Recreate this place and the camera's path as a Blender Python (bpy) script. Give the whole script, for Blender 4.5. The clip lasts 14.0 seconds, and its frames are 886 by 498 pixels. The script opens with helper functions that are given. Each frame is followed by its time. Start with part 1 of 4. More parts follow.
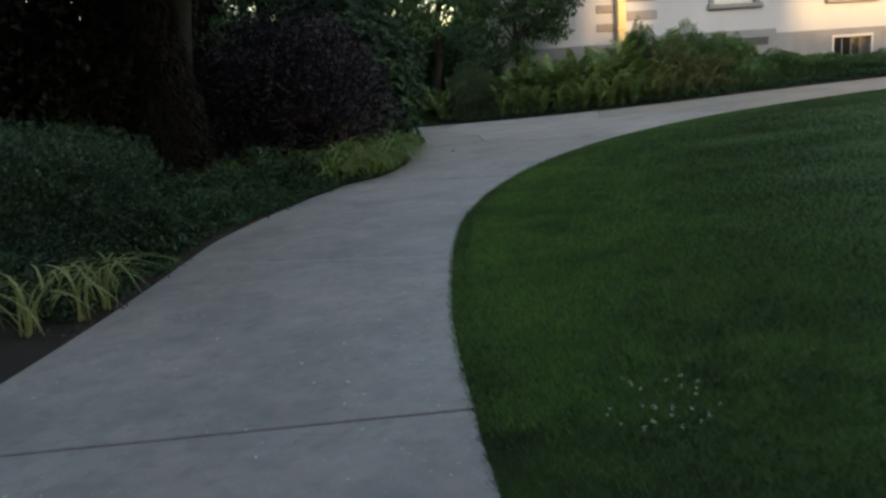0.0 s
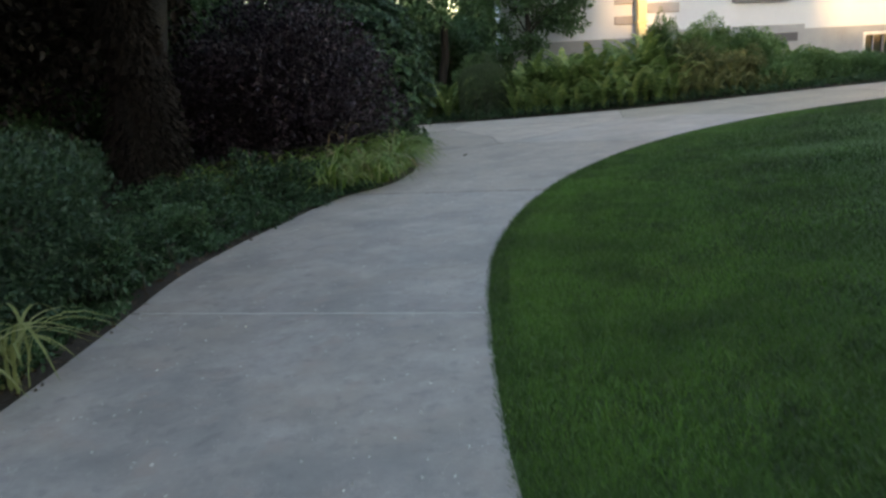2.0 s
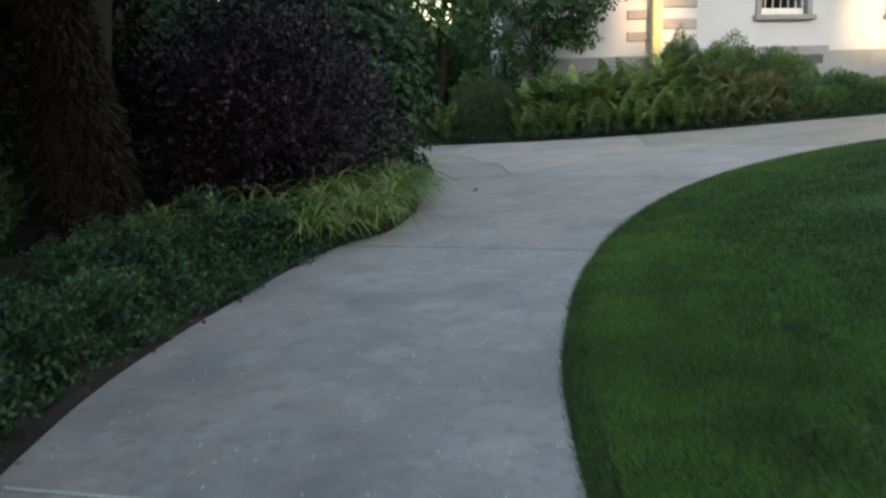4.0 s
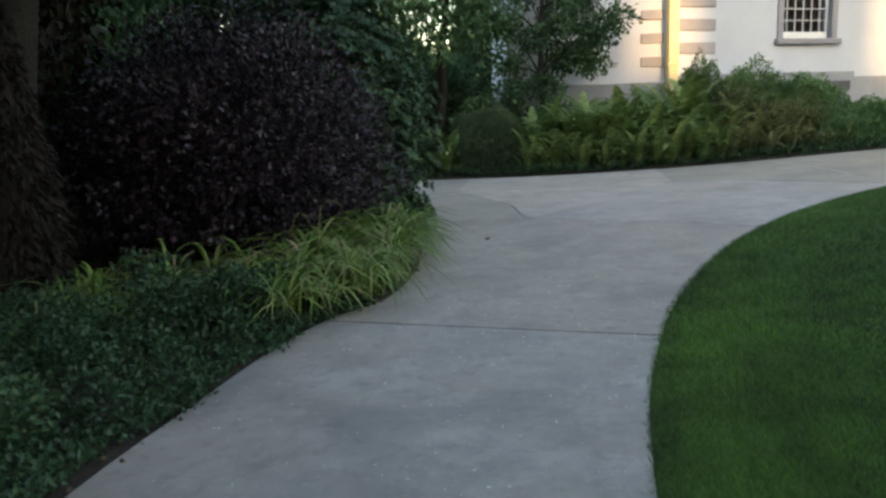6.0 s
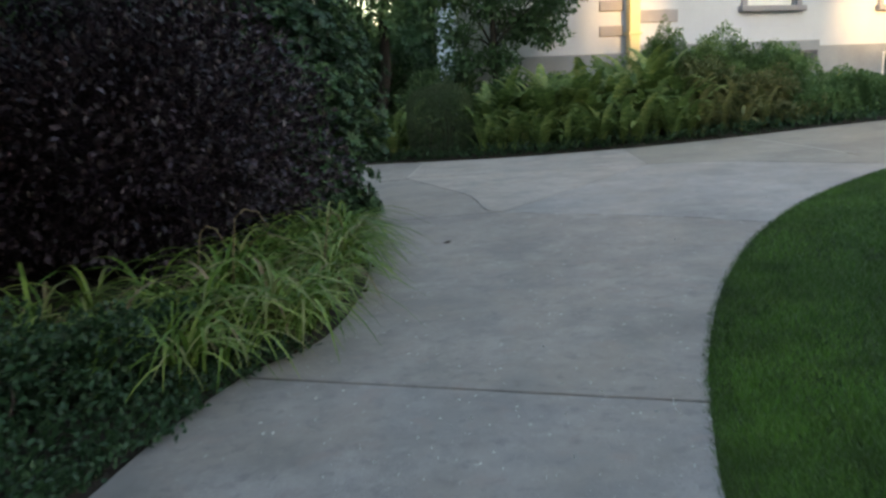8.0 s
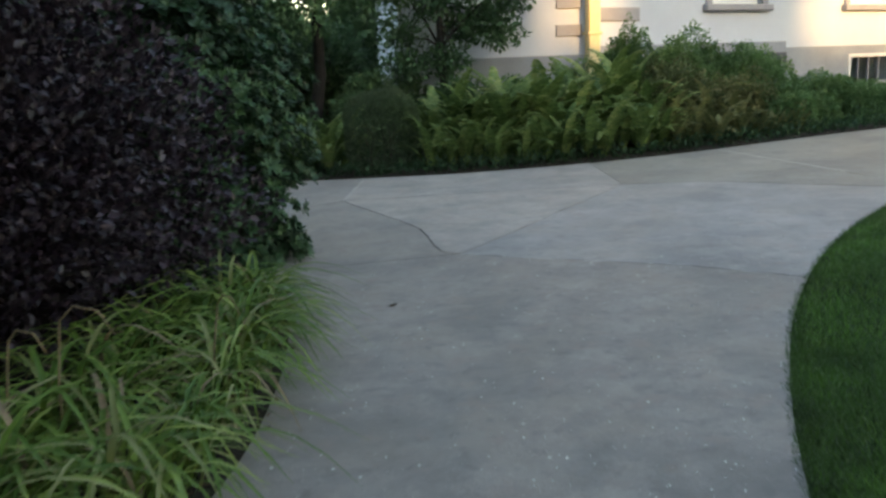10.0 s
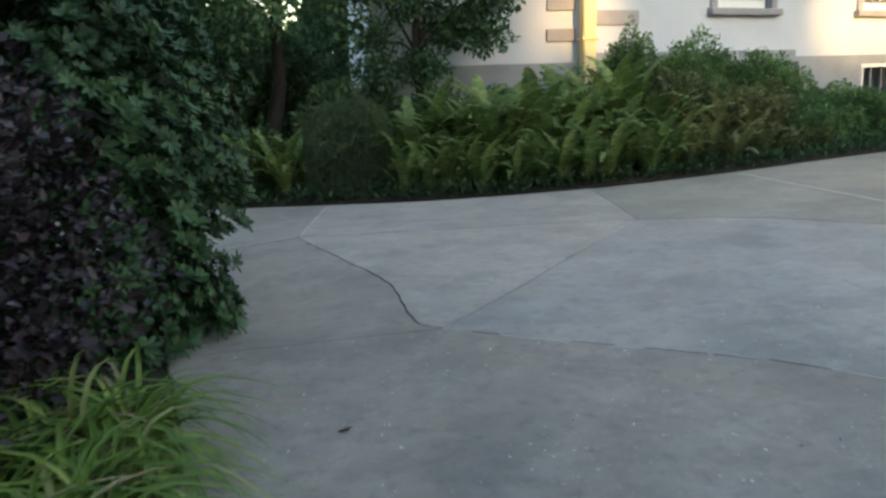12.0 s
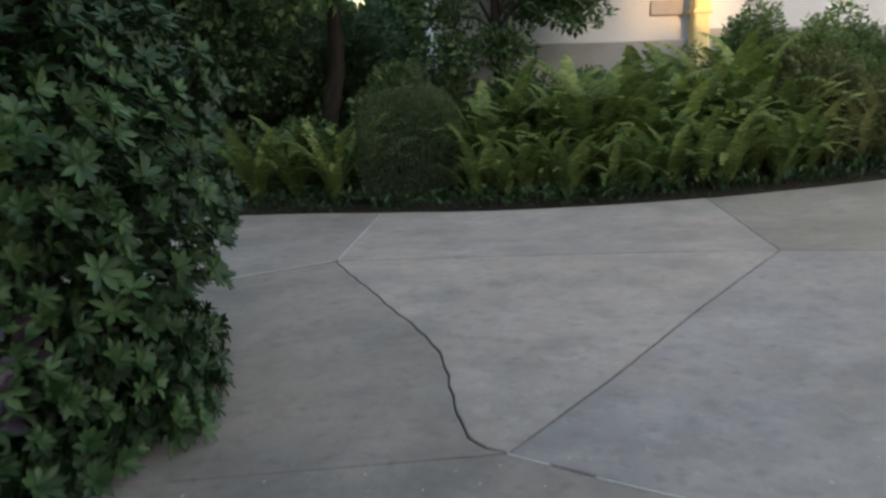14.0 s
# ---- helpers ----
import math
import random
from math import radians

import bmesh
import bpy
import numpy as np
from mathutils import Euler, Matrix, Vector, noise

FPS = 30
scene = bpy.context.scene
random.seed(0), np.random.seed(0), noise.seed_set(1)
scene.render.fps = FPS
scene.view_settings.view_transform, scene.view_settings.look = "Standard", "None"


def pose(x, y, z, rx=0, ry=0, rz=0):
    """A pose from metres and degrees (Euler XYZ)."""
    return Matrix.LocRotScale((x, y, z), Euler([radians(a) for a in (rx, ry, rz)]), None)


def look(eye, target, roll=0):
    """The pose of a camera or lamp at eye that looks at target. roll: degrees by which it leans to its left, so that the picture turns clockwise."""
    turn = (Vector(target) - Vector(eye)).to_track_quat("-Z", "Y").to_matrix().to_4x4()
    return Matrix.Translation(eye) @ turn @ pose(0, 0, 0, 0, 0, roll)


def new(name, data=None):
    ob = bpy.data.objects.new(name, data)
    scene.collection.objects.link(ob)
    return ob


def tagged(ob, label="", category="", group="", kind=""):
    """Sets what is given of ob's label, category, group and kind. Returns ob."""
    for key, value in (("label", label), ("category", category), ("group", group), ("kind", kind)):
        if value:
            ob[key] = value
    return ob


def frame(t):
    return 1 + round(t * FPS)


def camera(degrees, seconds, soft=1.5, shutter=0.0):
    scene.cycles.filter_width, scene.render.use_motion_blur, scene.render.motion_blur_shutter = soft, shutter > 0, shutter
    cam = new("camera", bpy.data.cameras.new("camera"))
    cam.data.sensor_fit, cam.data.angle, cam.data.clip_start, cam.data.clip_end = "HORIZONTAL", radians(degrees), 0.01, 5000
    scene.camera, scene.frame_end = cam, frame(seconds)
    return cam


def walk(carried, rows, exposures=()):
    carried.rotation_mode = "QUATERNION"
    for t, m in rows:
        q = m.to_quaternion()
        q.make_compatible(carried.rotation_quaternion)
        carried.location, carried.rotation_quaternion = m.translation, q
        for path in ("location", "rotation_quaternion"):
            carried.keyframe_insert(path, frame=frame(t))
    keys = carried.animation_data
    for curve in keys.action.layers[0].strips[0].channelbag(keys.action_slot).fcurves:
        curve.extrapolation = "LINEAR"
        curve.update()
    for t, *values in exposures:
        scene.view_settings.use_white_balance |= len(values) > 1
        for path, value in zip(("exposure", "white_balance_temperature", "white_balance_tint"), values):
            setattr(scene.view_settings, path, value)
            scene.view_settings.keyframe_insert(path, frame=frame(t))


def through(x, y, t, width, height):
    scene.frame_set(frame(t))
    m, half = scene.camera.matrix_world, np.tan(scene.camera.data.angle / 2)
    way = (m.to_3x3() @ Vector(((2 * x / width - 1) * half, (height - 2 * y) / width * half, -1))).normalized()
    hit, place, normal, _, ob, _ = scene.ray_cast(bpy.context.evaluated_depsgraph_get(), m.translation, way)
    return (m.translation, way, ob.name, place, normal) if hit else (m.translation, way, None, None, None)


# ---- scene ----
SLOPE = 2.4  # the lawn and path rise gently to the east
cam = camera(56.1, 14.0, soft=2.6, shutter=0.6)
PATH = [
    (0, (0.655, 0.446, 1.175), (0.51, 2.398, 0.762), -6.4),
    (0.5, (0.579, 0.787, 1.182), (0.422, 2.734, 0.749), -6.4),
    (1, (0.541, 1.113, 1.192), (0.387, 3.059, 0.759), -6.1),
    (1.5, (0.472, 1.496, 1.193), (0.325, 3.444, 0.763), -6.0),
    (2, (0.403, 1.858, 1.206), (0.265, 3.807, 0.776), -5.6),
    (4.5, (-0.01, 4.105, 1.289), (-0.094, 6.067, 0.912), -4.1),
    (5, (-0.036, 4.466, 1.296), (-0.118, 6.435, 0.953), -4.1),
    (5.5, (-0.072, 4.814, 1.314), (-0.15, 6.784, 0.977), -4.0),
    (6, (-0.105, 5.129, 1.315), (-0.178, 7.098, 0.97), -4.2),
    (6.5, (-0.155, 5.41, 1.331), (-0.212, 7.377, 0.973), -4.2),
    (7, (-0.19, 5.691, 1.335), (-0.22, 7.655, 0.958), -4.3),
    (7.5, (-0.212, 6.064, 1.344), (-0.199, 8.024, 0.945), -4.4),
    (8, (-0.187, 6.512, 1.325), (-0.133, 8.468, 0.912), -4.8),
    (8.5, (-0.186, 6.96, 1.332), (-0.094, 8.911, 0.903), -4.9),
    (9, (-0.151, 7.344, 1.352), (-0.033, 9.293, 0.917), -5.0),
    (11.5, (-0.013, 9.358, 1.441), (0.253, 11.297, 1.029), -3.6),
    (12, (0.083, 9.783, 1.412), (0.33, 11.724, 0.996), -4.1),
    (12.5, (0.181, 10.183, 1.414), (0.389, 12.125, 0.983), -4.4),
    (13, (0.265, 10.624, 1.402), (0.421, 12.568, 0.96), -4.7),
    (13.5, (0.356, 11.063, 1.42), (0.447, 13.009, 0.966), -4.3),
    (14, (0.378, 11.477, 1.418), (0.423, 13.426, 0.969), -4.2),
]
LEVEL = Matrix.Rotation(-radians(SLOPE), 4, "Y")
walk(cam, [(t, LEVEL @ look(eye, target, roll)) for t, eye, target, roll in PATH], [(0.0, 1.75, 7900, 13), (0.4, 2.25, 7900, 11), (1.0, 2.35, 7900, 11), (2.0, 2.4, 7950, 13), (4.5, 2.4, 7800, 11), (9.0, 2.3, 7800, 10), (11.5, 2.3, 7600, 7), (12.5, 2.35, 7600, 8), (13.5, 2.3, 7900, 10), (14.0, 2.3, 8700, 16)])
# ---- world, sun, exposure ----
SUN_EL, SUN_FROM = 10.0, (0.349, -0.937)   # low evening sun from behind
world = bpy.data.worlds.new("world")
scene.world = world
world.use_nodes = True
wn = world.node_tree
sky = wn.nodes.new("ShaderNodeTexSky")
sky.sky_type, sky.sun_disc = "NISHITA", False
sky.sun_elevation, sky.sun_rotation = radians(SUN_EL), math.atan2(SUN_FROM[0], SUN_FROM[1])
wn.links.new(sky.outputs["Color"], wn.nodes["Background"].inputs["Color"])
wn.nodes["Background"].inputs["Strength"].default_value = 0.15
sun = new("sun", bpy.data.lights.new("sun", "SUN"))
sun.data.energy, sun.data.angle, sun.data.color = 1.35, radians(1.2), (1.0, 0.62, 0.27)
sun_up = math.tan(radians(SUN_EL))
sun.matrix_world = look((0, 0, 0), (-SUN_FROM[0], -SUN_FROM[1], -sun_up))

rng = np.random.default_rng(7)
TAN = math.tan(radians(SLOPE))


def ground_z(x):
    """Height of the sloping ground."""
    return TAN * np.clip(x, -14.0, 16.0)


# ---- materials ----
def nodes_of(name):
    m = bpy.data.materials.new(name)
    m.use_nodes = True
    t = m.node_tree
    return m, t, t.nodes["Principled BSDF"]


def noise_node(t, scale, detail=4.0, rough=0.6, where=None):
    n = t.nodes.new("ShaderNodeTexNoise")
    n.inputs["Scale"].default_value, n.inputs["Detail"].default_value, n.inputs["Roughness"].default_value = scale, detail, rough
    if where is None:
        where = t.nodes.new("ShaderNodeNewGeometry").outputs["Position"]
    t.links.new(where, n.inputs["Vector"])
    return n.outputs["Fac"]


def ramp(t, fac, stops):
    r = t.nodes.new("ShaderNodeValToRGB")
    while len(r.color_ramp.elements) < len(stops):
        r.color_ramp.elements.new(0.5)
    for e, (p, c) in zip(r.color_ramp.elements, stops):
        e.position, e.color = p, (*c, 1)
    t.links.new(fac, r.inputs["Fac"])
    return r.outputs["Color"]


def mix(t, a, b, fac, mode="MIX"):
    n = t.nodes.new("ShaderNodeMix")
    n.data_type, n.blend_type = "RGBA", mode
    for sock, v in ((n.inputs[6], a), (n.inputs[7], b), (n.inputs[0], fac)):
        if isinstance(v, (int, float)):
            sock.default_value = v
        elif isinstance(v, tuple):
            sock.default_value = (*v, 1)
        else:
            t.links.new(v, sock)
    return n.outputs[2]


def bump(t, p, height, strength, distance):
    b = t.nodes.new("ShaderNodeBump")
    b.inputs["Strength"].default_value, b.inputs["Distance"].default_value = strength, distance
    t.links.new(height, b.inputs["Height"])
    t.links.new(b.outputs["Normal"], p.inputs["Normal"])


def leaf_material(name, dark, light, other, rough=0.5, through=0.25, patch=1.3, patches=(), grazing_sheen=0.0):
    """Leaves: colour differs leaf by leaf and in patches; a little light shines through."""
    m, t, p = nodes_of(name)
    g = t.nodes.new("ShaderNodeNewGeometry")
    o = t.nodes.new("ShaderNodeObjectInfo")
    add = t.nodes.new("ShaderNodeMath")
    add.operation = "ADD"
    t.links.new(g.outputs["Random Per Island"], add.inputs[0])
    t.links.new(o.outputs["Random"], add.inputs[1])
    half = t.nodes.new("ShaderNodeMath")
    half.operation, half.inputs[1].default_value = "MULTIPLY", 0.5
    t.links.new(add.outputs[0], half.inputs[0])
    c = ramp(t, half.outputs[0], [(0.1, dark), (0.62, light), (0.95, other)])
    c = mix(t, c, dark, ramp(t, noise_node(t, patch, 3.0), [(0.45, (0, 0, 0)), (0.7, (0.8, 0.8, 0.8))]))
    for args in patches:
        c = mottle(t, c, *args)
    t.links.new(c, p.inputs["Base Color"])
    p.inputs["Roughness"].default_value = rough
    p.inputs["Specular IOR Level"].default_value = 0.35
    # added sheen that brightens lawn blades seen at grazing angles
    p.inputs["Sheen Weight"].default_value, p.inputs["Sheen Roughness"].default_value = grazing_sheen, 0.5
    tr = t.nodes.new("ShaderNodeBsdfTranslucent")
    t.links.new(c, tr.inputs["Color"])
    mx = t.nodes.new("ShaderNodeMixShader")
    mx.inputs[0].default_value = through
    t.links.new(p.outputs[0], mx.inputs[1])
    t.links.new(tr.outputs[0], mx.inputs[2])
    t.links.new(mx.outputs[0], t.nodes["Material Output"].inputs["Surface"])
    return m


def mottle(t, c, scale, tone, lo, hi, most):
    """Patches of another tone over a colour."""
    return mix(t, c, tone, ramp(t, noise_node(t, scale, 4.0, 0.6), [(lo, (0, 0, 0)), (hi, (most, most, most))]))


def plain_material(name, a, b, scale=6.0, rough=0.8, relief=0.3, depth=0.004, fine=90.0, metal=0.0):
    """A mottled solid surface: stains at one scale, grain at another, and relief."""
    m, t, p = nodes_of(name)
    c = ramp(t, noise_node(t, scale, 5.0), [(0.3, a), (0.7, b)])
    c = mix(t, c, tuple(0.7 * v for v in a), ramp(t, noise_node(t, fine, 3.0), [(0.5, (0, 0, 0)), (0.8, (0.5, 0.5, 0.5))]))
    t.links.new(c, p.inputs["Base Color"])
    p.inputs["Roughness"].default_value, p.inputs["Metallic"].default_value = rough, metal
    bump(t, p, noise_node(t, fine, 4.0), relief, depth)
    return m


def concrete_material(tone=(1.0, 1.0, 1.0)):
    """Weathered, trowelled concrete: each slab a little different, stains, sand grain, pale aggregate."""
    m, t, p = nodes_of("weathered_concrete")
    o = t.nodes.new("ShaderNodeObjectInfo")
    c = ramp(t, noise_node(t, 0.75, 7.0, 0.68), [(0.30, (0.215, 0.20, 0.205)), (0.5, (0.30, 0.28, 0.278)), (0.70, (0.385, 0.362, 0.35))])
    c = mix(t, c, ramp(t, o.outputs["Random"], [(0.0, (0.93, 0.94, 0.97)), (1.0, (1.05, 1.02, 0.99))]), 1.0, "MULTIPLY")
    c = mix(t, c, (0.17, 0.17, 0.165), ramp(t, noise_node(t, 3.1, 6.0, 0.7), [(0.46, (0, 0, 0)), (0.74, (0.6, 0.6, 0.6))]))
    c = mix(t, c, (0.19, 0.185, 0.18), ramp(t, noise_node(t, 110.0, 2.0), [(0.46, (0, 0, 0)), (0.72, (0.75, 0.75, 0.75))]))
    c = mix(t, c, (0.5, 0.48, 0.46), ramp(t, noise_node(t, 45.0, 1.0), [(0.70, (0, 0, 0)), (0.78, (0.6, 0.6, 0.6))]))
    c = mottle(t, c, 9.0, (0.16, 0.155, 0.155), 0.48, 0.72, 0.45)
    c = mottle(t, c, 1.4, (0.30, 0.262, 0.232), 0.46, 0.62, 0.55)    # brownish algae stain
    c = mottle(t, c, 2.2, (0.43, 0.415, 0.405), 0.52, 0.70, 0.4)     # pale scuffed patches
    c = mottle(t, c, 4.0, (0.16, 0.157, 0.158), 0.53, 0.70, 0.45)     # damp blotches
    c = mottle(t, c, 28.0, (0.46, 0.44, 0.43), 0.55, 0.75, 0.35)
    c = mottle(t, c, 1.1, (0.13, 0.128, 0.135), 0.50, 0.64, 0.6)     # broad grey weathering
    c = mottle(t, c, 2.7, (0.44, 0.415, 0.40), 0.52, 0.70, 0.34)       # worn pale cement skin
    c = mottle(t, c, 5.5, (0.30, 0.235, 0.21), 0.56, 0.68, 0.45)     # rusty specks of old leaves
    c = mottle(t, c, 14.0, (0.10, 0.10, 0.105), 0.55, 0.70, 0.45)    # grime
    c = mix(t, c, tone, 1.0, "MULTIPLY")
    t.links.new(c, p.inputs["Base Color"])
    p.inputs["Roughness"].default_value = 0.6
    p.inputs["Specular IOR Level"].default_value = 0.5
    p.inputs["Sheen Weight"].default_value, p.inputs["Sheen Roughness"].default_value = 0.2, 0.4   # sheen added to brighten the concrete at grazing angles
    bump(t, p, noise_node(t, 120.0, 5.0, 0.7), 0.35, 0.004)
    return m


CONCRETE = concrete_material((1.02, 1.005, 1.0))
BROWN_CONCRETE = concrete_material((0.98, 0.94, 0.905))   # an older, browner pour
PALE_CONCRETE = concrete_material((1.28, 1.25, 1.22))     # a newer, paler pour
COOL_CONCRETE = concrete_material((1.14, 1.15, 1.16))     # a bluish pour
OLIVE_CONCRETE = concrete_material((0.90, 0.91, 0.84))    # a pour green with algae
SOIL = plain_material("dark_soil", (0.0154, 0.0119, 0.0091), (0.035, 0.0266, 0.0196), 5.0, 1.0, 0.8, 0.02, 40.0)
JOINT_SOIL = plain_material("joint_soil", (0.022, 0.019, 0.017), (0.05, 0.044, 0.039), 5.0, 1.0, 0.8, 0.02, 40.0)
TURF = plain_material("turf_base", (0.0255, 0.07088, 0.01147), (0.04781, 0.1103, 0.01912), 1.2, 1.0, 0.8, 0.02, 70.0)
GRASS = leaf_material("lawn_grass", (0.02549, 0.07832, 0.01258), (0.05947, 0.1558, 0.02516), (0.09102, 0.1678, 0.04403), 0.55, 0.25, 0.55, ((0.9, (0.1001, 0.1918, 0.04088), 0.47, 0.62, 0.75), (0.45, (0.02306, 0.05754, 0.01132), 0.48, 0.60, 0.75), (1.9, (0.02427, 0.05754, 0.01132), 0.48, 0.62, 0.8), (4.2, (0.01699, 0.04635, 0.009435), 0.5, 0.68, 0.8), (7.0, (0.09709, 0.1439, 0.04718), 0.62, 0.78, 0.5)), grazing_sheen=0.3)
# paler blade colour stands in for stronger light near the path
EDGE_GRASS = leaf_material("lit_edge_grass", (0.07038, 0.1838, 0.02815), (0.1368, 0.318, 0.04848), (0.1955, 0.3378, 0.0782), 0.55, 0.3, 1.1, ((0.8, (0.045, 0.105, 0.018), 0.47, 0.60, 0.7), (2.3, (0.04, 0.09, 0.016), 0.50, 0.64, 0.7), (5.0, (0.17, 0.27, 0.06), 0.56, 0.70, 0.5)), grazing_sheen=0.3)
# third, palest tone paints sky gloss onto some of the leaves
PURPLE = leaf_material("purple_leaf", (0.0082, 0.00451, 0.00779), (0.03116, 0.01968, 0.02952), (0.1312, 0.0984, 0.1271), 0.38, 0.1, 1.6)
RHODO = leaf_material("leathery_leaf", (0.01428, 0.0457, 0.01714), (0.03808, 0.09996, 0.03808), (0.08092, 0.1571, 0.05902), 0.42, 0.12)
TREE_LEAF = leaf_material("tree_leaf", (0.0368, 0.0851, 0.0368), (0.0897, 0.1782, 0.0782), (0.161, 0.253, 0.1092), 0.5, 0.24)
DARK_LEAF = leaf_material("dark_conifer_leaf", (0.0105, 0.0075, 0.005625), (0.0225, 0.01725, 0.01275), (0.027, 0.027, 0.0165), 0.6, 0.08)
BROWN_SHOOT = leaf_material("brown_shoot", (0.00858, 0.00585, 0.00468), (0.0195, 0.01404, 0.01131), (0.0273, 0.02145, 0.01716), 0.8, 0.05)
FERN = leaf_material("fern_leaf", (0.06009, 0.1138, 0.03324), (0.1748, 0.267, 0.08309), (0.3715, 0.4154, 0.1662), 0.5, 0.28, 1.8)
BRONZE_FERN = leaf_material("bronze_fern_leaf", (0.07, 0.09, 0.035), (0.19, 0.21, 0.085), (0.36, 0.32, 0.16), 0.55, 0.25, 1.8)
SHRUB_LEAF = leaf_material("shrub_leaf", (0.0576, 0.126, 0.048), (0.138, 0.252, 0.0936), (0.21, 0.33, 0.12), 0.5, 0.22)
BRONZE_LEAF = leaf_material("bronze_leaf", (0.07, 0.095, 0.04), (0.145, 0.175, 0.072), (0.22, 0.22, 0.10), 0.5, 0.22)
COVER_LEAF = leaf_material("ground_cover_leaf", (0.01973, 0.05382, 0.02512), (0.04664, 0.1121, 0.05023), (0.08521, 0.1615, 0.06997), 0.4, 0.15)
MOUND_LEAF = leaf_material("clipped_leaf", (0.02467, 0.05989, 0.03131), (0.05285, 0.1132, 0.05627), (0.0882, 0.1492, 0.07812), 0.45, 0.12)
GREY_LEAF = leaf_material("grey_green_leaf", (0.045, 0.075, 0.038), (0.085, 0.13, 0.062), (0.125, 0.17, 0.088), 0.6, 0.12, 0.8)
LILY = leaf_material("daylily_blade", (0.04016, 0.1096, 0.02178), (0.1963, 0.3144, 0.06284), (0.5176, 0.5715, 0.1843), 0.42, 0.3, 3.5)
PALE_LILY = leaf_material("pale_daylily_blade", (0.14, 0.18, 0.055), (0.33, 0.36, 0.15), (0.52, 0.49, 0.27), 0.5, 0.3, 2.0)
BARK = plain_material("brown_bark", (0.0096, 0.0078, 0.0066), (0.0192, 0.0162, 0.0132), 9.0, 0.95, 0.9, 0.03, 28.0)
TWIG = plain_material("dark_twig", (0.03, 0.022, 0.018), (0.06, 0.045, 0.035), 9.0, 0.9, 0.5, 0.01, 50.0)
DRY = plain_material("dry_stalk", (0.20, 0.15, 0.09), (0.32, 0.25, 0.15), 20.0, 0.8, 0.3, 0.003)
STUCCO = plain_material("white_stucco", (0.52, 0.56, 0.63), (0.60, 0.64, 0.71), 0.8, 0.9, 0.4, 0.004, 60.0)
GREY_PAINT = plain_material("grey_painted_stone", (0.27, 0.27, 0.30), (0.36, 0.36, 0.39), 2.0, 0.85, 0.4, 0.006, 40.0)
PLINTH = plain_material("grey_plinth_render", (0.25, 0.27, 0.30), (0.35, 0.37, 0.40), 1.5, 0.9, 0.5, 0.008, 40.0)
WHITE_PAINT = plain_material("white_gloss_paint", (0.70, 0.70, 0.70), (0.80, 0.80, 0.79), 3.0, 0.45, 0.1, 0.001)
BAR_PAINT = plain_material("dull_white_paint", (0.42, 0.43, 0.45), (0.50, 0.51, 0.53), 3.0, 0.6, 0.1, 0.001)
CREAM_PAINT = plain_material("cream_painted_metal", (0.66, 0.54, 0.28), (0.76, 0.64, 0.36), 3.0, 0.5, 0.1, 0.002)
ROOFING = plain_material("dark_roof_shingle", (0.06, 0.06, 0.065), (0.10, 0.10, 0.105), 3.0, 0.95, 0.6, 0.02)
BRICKWORK = plain_material("dull_brickwork", (0.16, 0.10, 0.08), (0.24, 0.16, 0.12), 2.0, 0.9, 0.5, 0.01, 25.0)
PETAL = plain_material("pale_petal", (0.62, 0.62, 0.58), (0.78, 0.78, 0.74), 20.0, 0.7, 0.1, 0.001)
YELLOW_PETAL = plain_material("yellow_petal", (0.65, 0.50, 0.05), (0.80, 0.66, 0.12), 20.0, 0.6, 0.1, 0.001)
LITTER = leaf_material("dead_leaf", (0.05, 0.035, 0.022), (0.13, 0.09, 0.055), (0.33, 0.29, 0.22), 0.8, 0.1)
MORTAR = plain_material("pale_joint_filler", (0.52, 0.51, 0.49), (0.66, 0.65, 0.62), 12.0, 0.95, 0.5, 0.004)
# dark grey that puts the unlit rooms' dimness into the colour
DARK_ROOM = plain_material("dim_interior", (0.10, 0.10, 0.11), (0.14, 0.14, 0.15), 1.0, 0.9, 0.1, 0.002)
GLASS, _t, _p = nodes_of("window_glass")
_p.inputs["Base Color"].default_value = (0.75, 0.8, 0.82, 1)
_p.inputs["Roughness"].default_value, _p.inputs["Transmission Weight"].default_value = 0.03, 1.0
_p.inputs["IOR"].default_value = 1.45


# ---- mesh builders ----
def solid(name, verts, faces, smooth=False):
    """A mesh from vertices and faces of one size, or mixed faces as lists."""
    me = bpy.data.meshes.new(name)
    v = np.asarray(verts, dtype=np.float32)
    if isinstance(faces, np.ndarray):
        k = faces.shape[1]
        me.vertices.add(len(v))
        me.vertices.foreach_set("co", v.ravel())
        me.loops.add(faces.size)
        me.loops.foreach_set("vertex_index", faces.astype(np.int32).ravel())
        me.polygons.add(len(faces))
        me.polygons.foreach_set("loop_start", np.arange(0, faces.size, k, dtype=np.int32))
        me.polygons.foreach_set("loop_total", np.full(len(faces), k, dtype=np.int32))
        me.update(calc_edges=True)
        me.validate()
    else:
        me.from_pydata(v.tolist(), [], faces)
        me.update()
    if smooth:
        me.polygons.foreach_set("use_smooth", np.ones(len(me.polygons), dtype=bool))
    return me


def part(name, me, material, parent=None, label="", m=None, kind=""):
    if not me.materials:
        me.materials.append(material)
    ob = new(name, me)
    if parent is not None:
        ob.parent = parent
    if m is not None:
        ob.matrix_local = m
    return tagged(ob, label=label, kind=kind)


def thing(name, x, y, label, category, group="", turn=0.0, z=None):
    ob = new(name)
    ob.empty_display_size = 0.2
    ob.matrix_world = pose(x, y, float(ground_z(x)) if z is None else z, 0, 0, turn)
    return tagged(ob, label=label, category=category, group=group)


